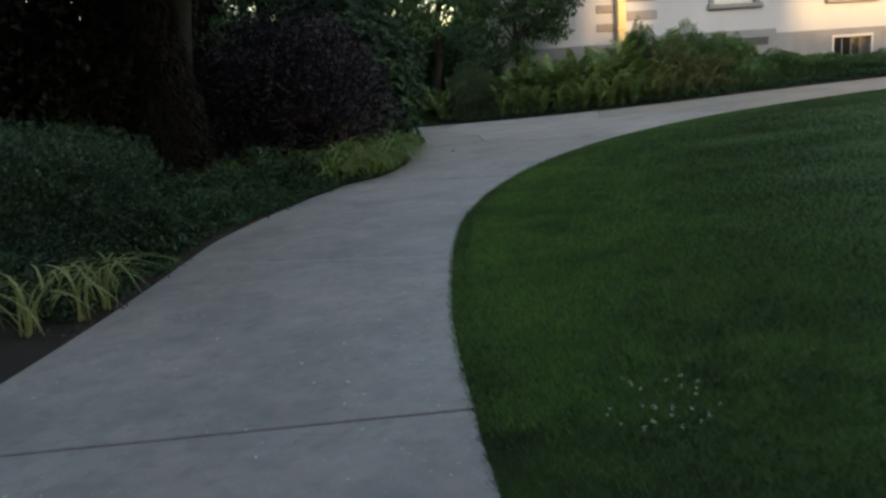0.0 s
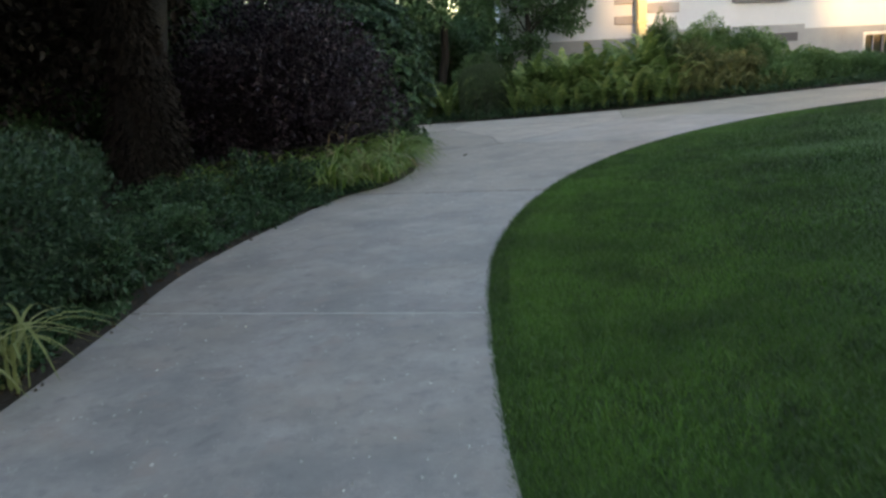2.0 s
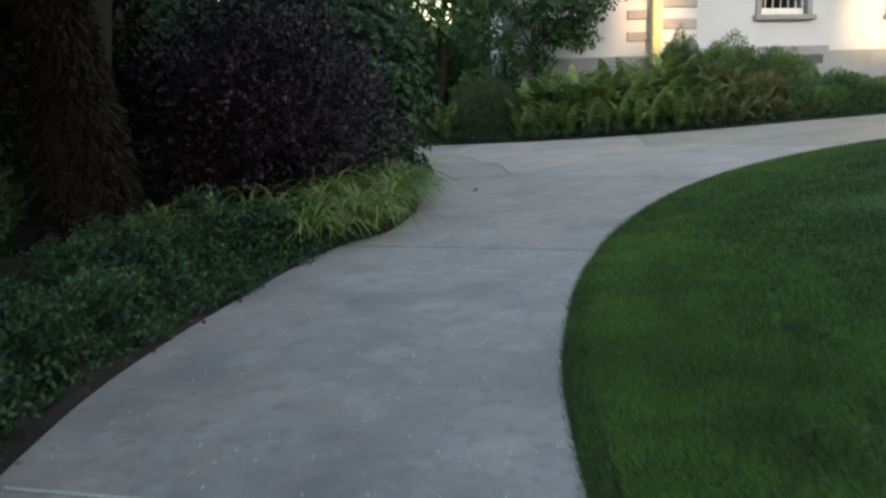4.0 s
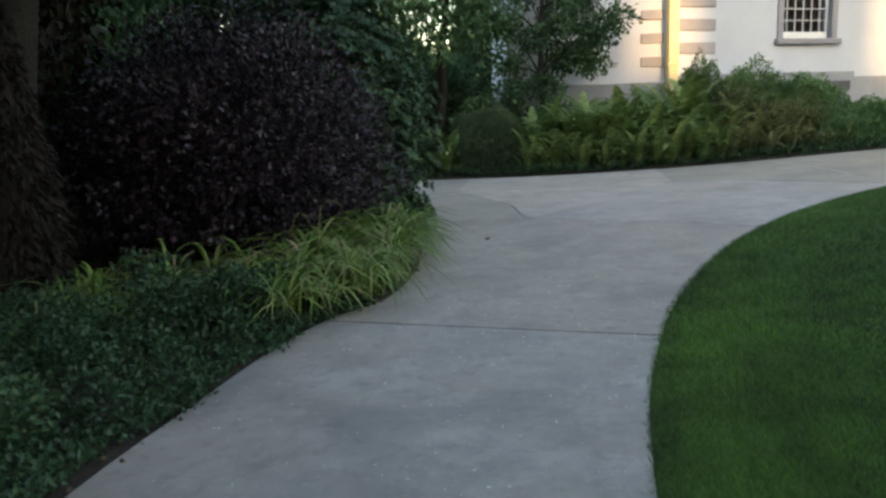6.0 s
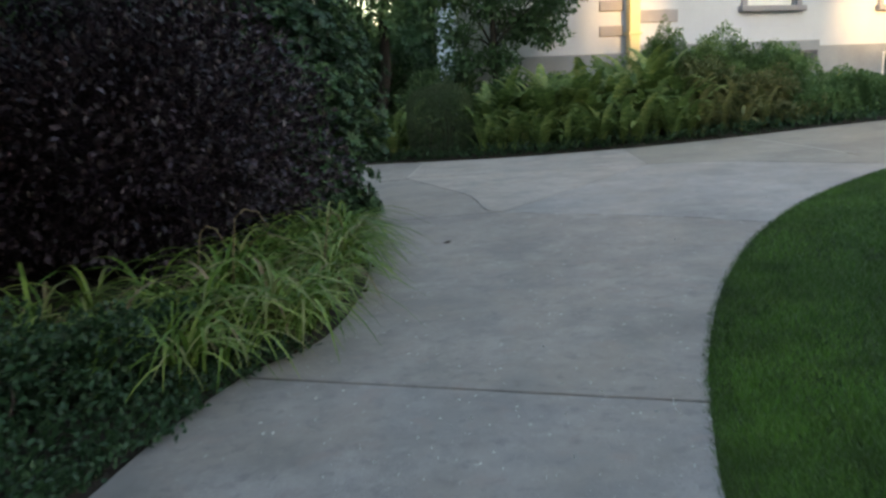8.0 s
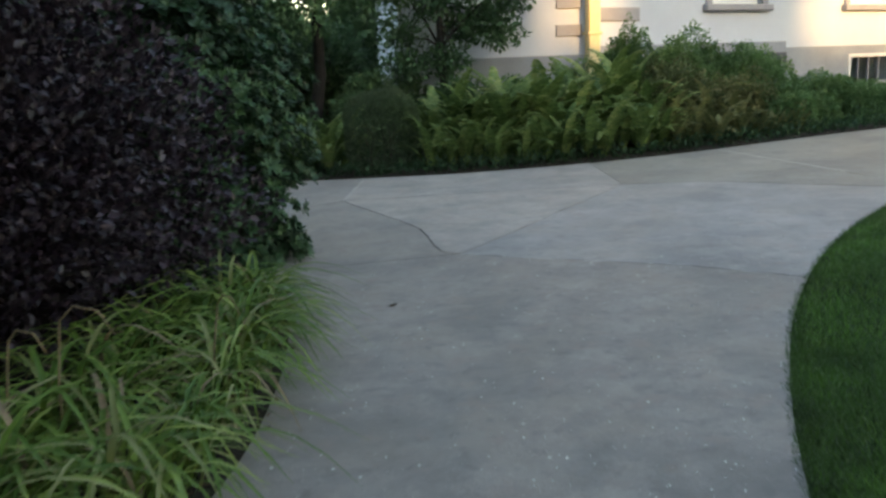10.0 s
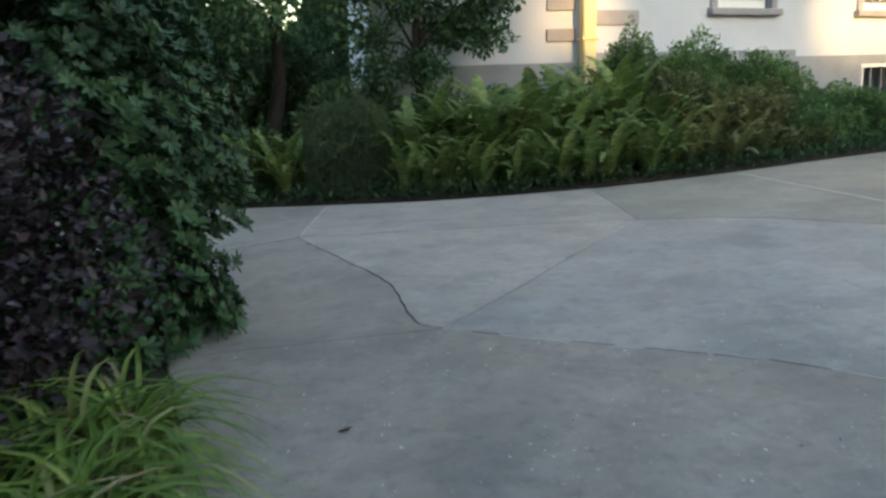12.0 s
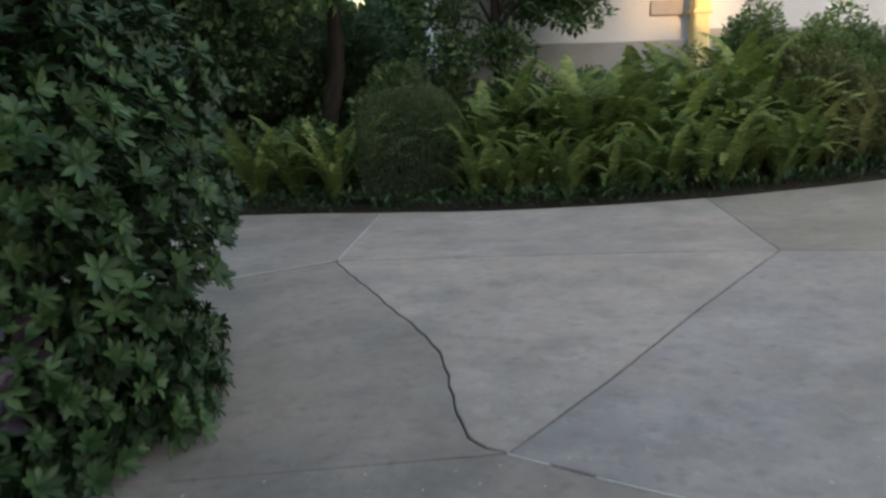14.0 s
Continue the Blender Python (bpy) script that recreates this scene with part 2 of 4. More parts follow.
def unit(v):
    return v / np.maximum(np.linalg.norm(v, axis=-1, keepdims=True), 1e-9)


def leaf_mesh(name, at, way, length, width, fold=0.25, droop=0.0):
    """Many leaves in one mesh, each a folded lozenge that springs from a point."""
    n = len(at)
    way = unit(way)
    side = unit(np.cross(way, rng.normal(size=(n, 3)) * 0.6 + (0, 0, 1)))
    up = np.cross(side, way)
    length, width = np.broadcast_to(length, n)[:, None], np.broadcast_to(width, n)[:, None]
    mid = at + way * length * 0.45
    tip = at + way * length - np.array((0, 0, 1)) * droop * length
    v = np.stack([at, mid - side * width / 2 + up * width * fold, tip, mid + side * width / 2 + up * width * fold], 1).reshape(-1, 3)
    i = np.arange(n)[:, None] * 4
    return solid(name, v, np.concatenate([i + (0, 3, 2), i + (0, 2, 1)], 0))


def lumps(d, k=3.0, seed=0.0):
    """An uneven radius for a direction, about 1."""
    return 1 + 0.10 * np.sin(k * d[:, 0] * 2.1 + seed) * np.sin(k * d[:, 1] * 1.7 + 1.3 * seed) + 0.09 * np.sin(k * 2.3 * d[:, 2] + 2 * seed + k * d[:, 0]) + 0.05 * np.sin(7.1 * k * d[:, 1] + 5 * d[:, 2] * k + seed)


def cloud(n, centre, radius, shell=0.4, seed=0.0, low=-1.0, k=3.0):
    """Points in the outer shell of an uneven ellipsoid, and the outward ways."""
    d = unit(rng.normal(size=(int(n * 1.6), 3)))
    d = d[d[:, 2] > low][:n]
    r = (1 - shell * rng.random(len(d)) ** 1.6) * lumps(d, k, seed)
    return np.asarray(centre) + d * np.asarray(radius) * r[:, None], unit(d / np.asarray(radius))


def clumps(n, centres, radii, shell=0.5):
    """Leaf points gathered round several clump centres."""
    at, way = [], []
    for i, (c, r) in enumerate(zip(centres, radii)):
        a, w = cloud(n // len(centres), c, r, shell, 1.7 * i)
        at.append(a), way.append(w)
    return np.concatenate(at), np.concatenate(way)


def scatter(way, spread=0.9, lift=0.0):
    return unit(way + rng.normal(size=way.shape) * spread + (0, 0, lift))


def tube(name, points, radii, sides=8, rough=0.0):
    """A tapered, bent round stem."""
    pts = np.asarray(points, float)
    v, f = [], []
    for i, (p, r) in enumerate(zip(pts, radii)):
        a = unit(pts[min(i + 1, len(pts) - 1)] - pts[max(i - 1, 0)])
        u = unit(np.cross(a, (0.31, 0.93, 0.2)))
        w = np.cross(a, u)
        for s in range(sides):
            q = 2 * math.pi * s / sides
            v.append(p + (u * math.cos(q) + w * math.sin(q)) * r * (1 + rough * rng.normal()))
        if i:
            f += [[(i - 1) * sides + s, (i - 1) * sides + (s + 1) % sides, i * sides + (s + 1) % sides, i * sides + s] for s in range(sides)]
    f.append(list(range((len(pts) - 1) * sides, len(pts) * sides)))
    f.append(list(range(sides))[::-1])
    return solid(name, v, f, True)


def bent(a, b, sag=0.0, n=5, wild=0.05):
    """A slightly wandering line from a to b."""
    a, b = np.asarray(a, float), np.asarray(b, float)
    s = np.linspace(0, 1, n)[:, None]
    p = a + (b - a) * s + np.array((0, 0, 1)) * sag * np.sin(s * math.pi)
    p[1:-1] += rng.normal(size=(n - 2, 3)) * wild
    return p


def box(name, x0, y0, z0, x1, y1, z1, bevel=0.0):
    """A box with softened edges."""
    bm = bmesh.new()
    bmesh.ops.create_cube(bm, size=1.0, matrix=Matrix.Translation(((x0 + x1) / 2, (y0 + y1) / 2, (z0 + z1) / 2)) @ Matrix.Diagonal((x1 - x0, y1 - y0, z1 - z0, 1)))
    if bevel:
        bmesh.ops.bevel(bm, geom=bm.edges[:], offset=bevel, segments=1, affect="EDGES")
    me = bpy.data.meshes.new(name)
    bm.to_mesh(me)
    bm.free()
    return me


# ---- plan: edges of the path and beds, in metres ----
EAST_EDGE = np.array([(1.3, -8), (1.0, -4), (0.78, 0), (0.66, 2), (0.51, 3.2), (0.40, 4.2), (0.35, 5.2), (0.34, 6.3), (0.40, 7.3), (0.60, 8.45), (0.83, 9.3), (1.06, 10.0), (1.55, 11.1), (2.25, 12.3), (3.2, 13.5), (4.4, 14.6), (5.6, 15.4), (7.5, 16.2), (10, 16.8), (14, 17.2), (40, 18.2)])
WEST_EDGE = np.array([(-1.3, -8), (-1.55, -4), (-1.78, 0), (-1.78, 3), (-1.72, 4), (-1.70, 5), (-1.72, 6), (-1.76, 7.1), (-1.66, 8), (-1.5, 8.8), (-1.3, 9.7), (-1.08, 10.3), (-0.75, 10.78), (-0.60, 11.6), (-0.58, 12.6), (-0.72, 13.5), (-0.90, 14.25), (-1.0, 15.2), (-1.05, 15.9)])
NORTH_EDGE = np.array([(-9, 21.3), (-6, 20.7), (-1.5, 19.85), (0, 19.38), (1.2, 19.0), (2.8, 18.85), (4.5, 19.05), (6.1, 19.45), (7.6, 19.75), (10.5, 20.0), (14, 20.1), (40, 20.6)])


def smooth_line(p, per=6):
    """A Catmull-Rom curve through plan points."""
    q = np.vstack([2 * p[0] - p[1], p, 2 * p[-1] - p[-2]])
    out = []
    for i in range(1, len(q) - 2):
        for s in np.arange(per) / per:
            a, b, c, d = q[i - 1], q[i], q[i + 1], q[i + 2]
            out.append(0.5 * (2 * b + (c - a) * s + (2 * a - 5 * b + 4 * c - d) * s * s + (3 * b - a - 3 * c + d) * s ** 3))
    return np.array(out + [p[-1]])


EAST, WEST, NORTH = smooth_line(EAST_EDGE), smooth_line(WEST_EDGE), smooth_line(NORTH_EDGE)


def east_x(y):
    return np.interp(y, EAST[:, 1], EAST[:, 0])


def west_x(y):
    return np.interp(y, WEST[:, 1], WEST[:, 0])


def north_y(x):
    return np.interp(x, NORTH[:, 0], NORTH[:, 1])


# ---- ground, beds and lawn ----
def sheet(name, edge, far, levels, offsets):
    """A strip of ground from an edge line outward to a far line, through given heights at given fractions."""
    rows, n = [], len(edge)
    for off, lev in zip(offsets, levels):
        p = edge + (far - edge) * off
        bumps = np.array([0.03 * noise.noise((x * 0.8, y * 0.8, 3.0)) for x, y in p]) * (off > 0.02)
        rows.append(np.column_stack([p, ground_z(p[:, 0]) + lev + bumps]))
    f = [[r * n + i, r * n + i + 1, (r + 1) * n + i + 1, (r + 1) * n + i] for r in range(len(rows) - 1) for i in range(n - 1)]
    me = solid(name, np.concatenate(rows), f, True)
    bm = bmesh.new()
    bm.from_mesh(me)
    bmesh.ops.recalc_face_normals(bm, faces=bm.faces[:])
    if sum(q.normal.z for q in bm.faces) < 0:
        bmesh.ops.reverse_faces(bm, faces=bm.faces[:])
    bm.to_mesh(me)
    bm.free()
    return me


gx = np.concatenate([[-900, -200, -60], np.linspace(-30, 30, 31), [60, 200, 900]])
gy = np.concatenate([[-900, -200, -60], np.linspace(-30, 40, 15), [60, 200, 900]])
gv = [(x, y, float(ground_z(x)) - 0.10) for y in gy for x in gx]
gf = [[j * len(gx) + i, j * len(gx) + i + 1, (j + 1) * len(gx) + i + 1, (j + 1) * len(gx) + i] for j in range(len(gy) - 1) for i in range(len(gx) - 1)]
tagged(part("ground", solid("ground", gv, gf), SOIL), "bare dark earth under the garden", "ground", kind="structure")

OFFS = (0.0, 0.0005, 0.004, 0.012, 0.03, 0.06, 0.12, 0.25, 0.5, 1.0)
east_far = np.column_stack([np.full(len(EAST), 70.0), EAST[:, 1] - 0.35 * (EAST[:, 1] + 8)])
lawn = part("lawn", sheet("lawn", EAST, east_far, (-0.09, -0.035, -0.025, -0.02, -0.015, 0.0, 0.03, 0.04, 0.0, 0.0), OFFS), TURF)
tagged(lawn, "mown green lawn beside the concrete path", "lawn", kind="structure")
west_line = np.vstack([WEST, [(-1.2, 16.5), (-1.5, 16.95), (-3, 17.3), (-9, 17.5)]])
west_far = np.column_stack([np.full(len(west_line), -40.0), west_line[:, 1] - 0.12 * (west_line[:, 1] - 5)])
tagged(part("planting_bed", sheet("west_bed", west_line, west_far, (-0.012, -0.006, 0.004, 0.02, 0.06, 0.08, 0.08, 0.05, 0.0, 0.0), OFFS), SOIL), "dark earth bed under shrubs along the path", "flower bed", kind="structure")
north_far = np.column_stack([NORTH[:, 0], np.full(len(NORTH), 60.0)])
tagged(part("planting_bed", sheet("north_bed", NORTH, north_far, (-0.09, -0.02, 0.0, 0.02, 0.05, 0.08, 0.1, 0.1, 0.0, 0.0), OFFS), SOIL), "dark earth bed in front of the house", "flower bed", kind="structure")


# ---- the concrete path, slab by slab ----
def stretch(line, y0, y1):
    m = (line[:, 1] > y0 + 0.02) & (line[:, 1] < y1 - 0.02)
    return [(np.interp(y0, line[:, 1], line[:, 0]), y0)] + [tuple(p) for p in line[m]] + [(np.interp(y1, line[:, 1], line[:, 0]), y1)]


def north_stretch(x0, x1):
    m = (NORTH[:, 0] > x0 + 0.02) & (NORTH[:, 0] < x1 - 0.02)
    return [(x0, float(north_y(x0)))] + [tuple(p) for p in NORTH[m]] + [(x1, float(north_y(x1)))]


def slab_mesh(poly, gap, lift, tone):
    """A concrete slab with a tooled edge, set back from its joints."""
    p = np.array(poly, float)
    area = 0.5 * np.sum(p[:, 0] * np.roll(p[:, 1], -1) - np.roll(p[:, 0], -1) * p[:, 1])
    if area < 0:
        p = p[::-1]
    e0, e1 = unit(p - np.roll(p, 1, 0)), unit(np.roll(p, -1, 0) - p)
    nrm = unit(np.column_stack([-(e0 + e1)[:, 1], (e0 + e1)[:, 0]]))
    n, rings = len(p), []
    for d, z in ((gap, -0.11), (gap, -0.008), (gap + 0.002, -0.003), (gap + 0.006, 0.0)):
        q = p + nrm * d
        rings.append(np.column_stack([q, ground_z(q[:, 0]) + z + lift]))
    f = [[r * n + i, r * n + (i + 1) % n, (r + 1) * n + (i + 1) % n, (r + 1) * n + i] for r in range(3) for i in range(n)]
    f.append(list(range(3 * n, 4 * n)))
    me = solid("slab", np.concatenate(rings), f)
    me.materials.append(tone), me.materials.append(JOINT_SOIL)
    me.polygons.foreach_set("material_index", [1] * n + [0] * (len(f) - n))   # earth clings to the sides
    return me


CRACK = [(0.62, 14.25), (0.53, 14.33), (0.475, 14.5), (0.45, 14.82), (0.42, 15.3), (0.34, 15.65), (0.27, 15.89), (0.15, 16.2), (0.03, 16.6), (-0.12, 17.0), (-0.28, 17.5)]
CRACK = [(x + (0.006 * math.sin(23.0 * y) + 0.003 * math.sin(71.0 * y + 1)) * (0 < i < 40), y) for i, (x, y) in enumerate(smooth_line(np.array(CRACK), 4))]
SEAM = [(0.62, 14.25), (1.15, 14.87), (1.84, 15.74), (2.75, 16.82)]
BOW = [(0.62, 14.25), (1.0, 13.95), (1.48, 13.61), (2.01, 13.22), (2.5, 12.68)]
CROSS = [(2.75, 16.82), (3.34, 16.60), (3.75, 16.33), (4.27, 15.75), (5.0, 15.02)]
back = lambda pts: list(pts)[::-1]
SLABS = [
    (stretch(WEST, -8, -3) + back(stretch(EAST, -8, -3)), 0.004, 0.0),
    (stretch(WEST, -3, 0.1) + back(stretch(EAST, -3, 0.1)), 0.004, 0.0),
    (stretch(WEST, 0.1, 3.12) + back(stretch(EAST, 0.1, 3.22)), 0.014, 0.0),
    (stretch(WEST, 3.12, 6.30) + back(stretch(EAST, 3.22, 5.78)), 0.010, 0.0),
    (stretch(WEST, 6.30, 10.28) + back(stretch(EAST, 5.78, 9.49)), 0.014, 0.0),
    (stretch(WEST, 10.28, 14.25) + BOW[:-1] + back(stretch(EAST, 9.49, 12.68)), 0.005, 0.0),
    (stretch(WEST, 14.25, 15.9) + [(-1.2, 16.5), (-1.5, 16.95), (-0.85, 17.27), (-0.28, 17.5)] + back(CRACK)[1:], 0.003, 0.0),
    ([(-1.5, 16.95), (-3, 17.3), (-9, 17.5)] + north_stretch(-9, 0.0) + [(-0.28, 17.5), (-0.85, 17.27)], 0.004, 0.004),
    (CRACK + [(1.35, 17.16)] + back(SEAM)[:-1], 0.0035, 0.002),
    ([(-0.28, 17.5)] + north_stretch(0.0, 2.97) + [(2.75, 16.82), (1.35, 17.16)], 0.004, 0.003),
    (SEAM + CROSS[1:] + back(stretch(EAST, 12.68, 15.02))[1:] + back(BOW)[1:-1], 0.006, 0.0),
    (north_stretch(2.97, 4.82) + [(4.98, 16.14), (5.0, 15.02)] + back(CROSS)[1:], 0.005, 0.0),
    (north_stretch(4.82, 7.5) + back(stretch(EAST, 15.02, 16.2)) + [(4.98, 16.14)], 0.007, 0.0),
    (north_stretch(7.5, 10.5) + back(stretch(EAST, 16.2, 16.88)), 0.006, 0.0),
    (north_stretch(10.5, 14.0) + back(stretch(EAST, 16.88, 17.2)), 0.006, 0.0),
    (north_stretch(14.0, 40.0) + back(stretch(EAST, 17.2, 18.2)), 0.006, 0.0),
]
footpath = tagged(new("path"), "curved grey concrete garden path of large slabs", "path", kind="structure")
TONES = {5: BROWN_CONCRETE, 6: BROWN_CONCRETE, 8: PALE_CONCRETE, 9: PALE_CONCRETE, 10: COOL_CONCRETE, 11: OLIVE_CONCRETE, 12: OLIVE_CONCRETE}
for k, (poly, gap, lift) in enumerate(SLABS):
    tone = TONES.get(k, CONCRETE)
    part("slab", slab_mesh(poly, gap, lift, tone), tone, footpath)
joint_v, joint_f = [], []
for poly, gap, lift in SLABS:
    joint_f.append(list(range(len(joint_v), len(joint_v) + len(poly))))
    joint_v += [(x, y, float(ground_z(x)) - 0.013) for x, y in poly]
part("joint_soil", solid("joint_soil", joint_v, joint_f), JOINT_SOIL, footpath, "dark earth packed in the joints")
# pale filler worn into one joint
part("joint_filler", solid("joint_filler", [(x, y, float(ground_z(x)) - 0.001) for x, y in ((-1.66, 6.280), (0.3, 5.785), (0.3, 5.805), (-1.66, 6.298))], [[0, 1, 2, 3]]), MORTAR, footpath)


def filler(line, width, z=-0.001):
    """A thin pale ribbon of mortar along a joint."""
    p = np.array(line, float)
    d = unit(np.gradient(p, axis=0))
    nrm = np.column_stack([-d[:, 1], d[:, 0]]) * width / 2
    q = np.vstack([p - nrm, p + nrm])
    k = len(p)
    part("joint_filler", solid("joint_filler", np.column_stack([q, ground_z(q[:, 0]) + z]), [[i, i + 1, k + i + 1, k + i] for i in range(k - 1)]), MORTAR, footpath)


BOW_FINE = smooth_line(np.array(BOW), 8)
for a, b in ((0, 4), (6, 13), (15, 18), (22, 25), (27, 31)):   # mortar left in patches along the bowed joint
    filler(BOW_FINE[a:b], 0.010, -0.001)
filler([(-1.4, 17.0), (-0.85, 17.272), (-0.30, 17.503)], 0.026, 0.0055)
filler([(-0.27, 17.53), (-0.14, 18.4), (-0.005, 19.3)], 0.014, 0.0055)

filler([(4.82, float(north_y(4.82)) - 0.1), (4.90, 17.6), (4.975, 16.25)], 0.03, 0.003)


# ---- lawn grass ----
def grass_blades(n, near, reach, y0, y1, tall=1.0, wide=1.0, ragged=0.0):
    y = rng.uniform(y0, y1, n) + rng.normal(size=n) * ragged
    x = east_x(y) + near + np.minimum(-np.log(1 - rng.random(n)) * 0.42, 3.0) * reach
    z = ground_z(x) - 0.02
    h, a = rng.uniform(0.018, 0.042, n) * tall, rng.uniform(0, 2 * math.pi, n)
    lean = rng.uniform(0.2, 1.1, n) * h
    b = rng.uniform(0, 2 * math.pi, n)
    w = rng.uniform(0.0018, 0.0038, n) * wide
    base = np.column_stack([x, y, z])
    s = np.column_stack([np.cos(a) * w, np.sin(a) * w, 0 * w])
    tip = base + np.column_stack([np.cos(b) * lean, np.sin(b) * lean, h])
    return base, s, tip


parts = [grass_blades(150000, -0.015, 2.2, 1.5, 9.0), grass_blades(110000, -0.015, 4.5, 8.0, 16.4), grass_blades(22000, -0.02, 0.08, 1.5, 16.4), grass_blades(140000, 0.8, 10.0, 1.0, 16.6, 1.2, 2.0), grass_blades(70000, -0.02, 9.0, -8.0, 1.5, 1.2, 2.2)]
base, s, tip = (np.concatenate([p[i] for p in parts]) for i in range(3))
v = np.stack([base - s, base + s, tip], 1).reshape(-1, 3)
# paler blades paint the lawn's lighter side by the path
lit_blades = [grass_blades(50000, -0.012, 1.1, 3.0, 15.0, 1.1), grass_blades(80000, 0.1, 1.9, 5.0, 9.0, 1.1, 1.2, 1.1)]
base, s, tip = (np.concatenate([p[i] for p in lit_blades]) for i in range(3))
edge = np.stack([base - s, base + s, tip], 1).reshape(-1, 3)
tagged(part("edge_grass", solid("edge_grass", edge, np.arange(len(edge)).reshape(-1, 3)), EDGE_GRASS), "light green grass along the path edge, coloured as if better lit", "grass", kind="stuff")
tagged(part("grass", solid("grass", v, np.arange(len(v)).reshape(-1, 3)), GRASS), "short mown green grass blades of the lawn", "grass", kind="stuff")


# ---- house ----
CORNER = (4.05, 22.6)
TURN_B = math.degrees(math.atan(0.35))
house = thing("house", *CORNER, "white stucco house with grey corner quoins and grey plinth", "house", z=0.0)


def wall_with_openings(name, length, z0, z1, y0, y1, openings, parent, m, material, bevel=0.0):
    """Wall blocks along x round rectangular openings (x0, x1, z0, z1)."""
    xs = sorted({0.0, length, *[o[0] for o in openings], *[o[1] for o in openings]})
    for a, b in zip(xs, xs[1:]):
        holes = sorted([(o[2], o[3]) for o in openings if o[0] <= a and o[1] >= b])
        z = z0
        for h0, h1 in holes + [(z1, z1)]:
            if h0 > z:
                part("wall", box(name, a, y0, z, b, y1, h0), material, parent, m=m)
            z = h1


def sash_window(x0, x1, z0, z1, parent, m, cols, rows, surround=GREY_PAINT, sill=True):
    """A recessed sash window: surround, sill, white sash, glazing bars and pane."""
    w = part("window", box("surround_head", x0 - 0.14, -0.05, z1, x1 + 0.14, 0.12, z1 + 0.16, 0.01), surround, parent, "grey painted window surround with white glazing bars", m)
    i = Matrix.Identity(4)
    part("jamb", box("jamb", x0 - 0.14, -0.05, z0, x0, 0.12, z1, 0.01), surround, w, m=i)
    part("jamb", box("jamb", x1, -0.05, z0, x1 + 0.14, 0.12, z1, 0.01), surround, w, m=i)
    if sill:
        part("window_sill", box("sill", x0 - 0.2, -0.13, z0 - 0.12, x1 + 0.2, 0.14, z0 - 0.002, 0.015), surround, w, "grey stone sill", i)
    part("sash", box("sash_low", x0 + 0.002, 0.10, z0 + 0.002, x1 - 0.002, 0.16, z0 + 0.15, 0.008), WHITE_PAINT, w, "white bottom rail", i)
    part("sash", box("sash_l", x0 + 0.002, 0.10, z0 + 0.152, x0 + 0.055, 0.16, z1 - 0.06, 0.006), WHITE_PAINT, w, m=i)
    part("sash", box("sash_r", x1 - 0.055, 0.10, z0 + 0.152, x1 - 0.002, 0.16, z1 - 0.06, 0.006), WHITE_PAINT, w, m=i)
    part("sash", box("sash_top", x0 + 0.002, 0.10, z1 - 0.058, x1 - 0.002, 0.16, z1 - 0.002, 0.006), WHITE_PAINT, w, m=i)
    for c in range(1, cols):
        x = x0 + (x1 - x0) * c / cols
        part("glazing_bar", box("bar", x - 0.014, 0.112, z0 + 0.152, x + 0.014, 0.142, z1 - 0.06, 0.004), BAR_PAINT, w, m=i)
    for r in range(1, rows):
        z = z0 + 0.15 + (z1 - z0 - 0.2) * r / rows
        part("glazing_bar", box("bar", x0 + 0.057, 0.115, z - 0.014, x1 - 0.057, 0.139, z + 0.014, 0.004), BAR_PAINT, w, m=i)
    pane = part("pane", box("pane", x0 + 0.056, 0.143, z0 + 0.152, x1 - 0.056, 0.149, z1 - 0.06), GLASS, w, m=i)
    pane.visible_shadow = False
    return w


EAVES = 6.4
face_b = pose(0, 0, 0, 0, 0, TURN_B)
wins = [(2.75, 4.02, 2.42, 4.3), (6.5, 7.9, 2.42, 4.3), (10.6, 11.9, 2.42, 4.3)]
cellar = [(6.6, 7.85, 0.86, 1.36)]
wall_with_openings("wall_b", 4.62, 1.72, EAVES, 0.0, 0.35, [wins[0]], house, face_b, STUCCO)
wall_with_openings("wall_b", 9.0, 1.60, EAVES, 0.06, 0.41, [(a - 4.622, b - 4.622, c, d) for a, b, c, d in wins[1:]], house, face_b @ pose(4.622, 0, 0), STUCCO)
part("plinth", box("plinth", 0.0, -0.07, -0.6, 4.66, 0.35, 1.718, 0.012), PLINTH, house, m=face_b)
wall_with_openings("plinth_b", 9.0, -0.6, 1.598, 0.0, 0.41, [(a - 4.662, b - 4.662, c, d) for a, b, c, d in cellar], house, face_b @ pose(4.662, 0, 0), PLINTH)
for a, b, c, d in wins:
    sash_window(a, b, c, d, house, face_b @ pose(0, 0.06 if a > 4.6 else 0, 0), 6, 7)
for a, b, c, d in cellar:
    w = part("window", box("cellar_head", a - 0.07, -0.02, d - 0.002, b + 0.07, 0.1, d + 0.07, 0.008), WHITE_PAINT, house, "white framed cellar window", face_b)
    for x in (a - 0.07, b + 0.002):
        part("jamb", box("jamb", x, -0.02, c - 0.05, x + 0.068, 0.1, d - 0.004, 0.006), WHITE_PAINT, w, m=Matrix.Identity(4))
    for k in range(1, 4):
        x = a + (b - a) * k / 4
        part("glazing_bar", box("bar", x - 0.015, 0.05, c, x + 0.015, 0.09, d - 0.004), GREY_PAINT, w, m=Matrix.Identity(4))
    part("pane", box("pane", a + 0.002, 0.092, c, b - 0.002, 0.098, d - 0.004), GLASS, w, m=Matrix.Identity(4)).visible_shadow = False
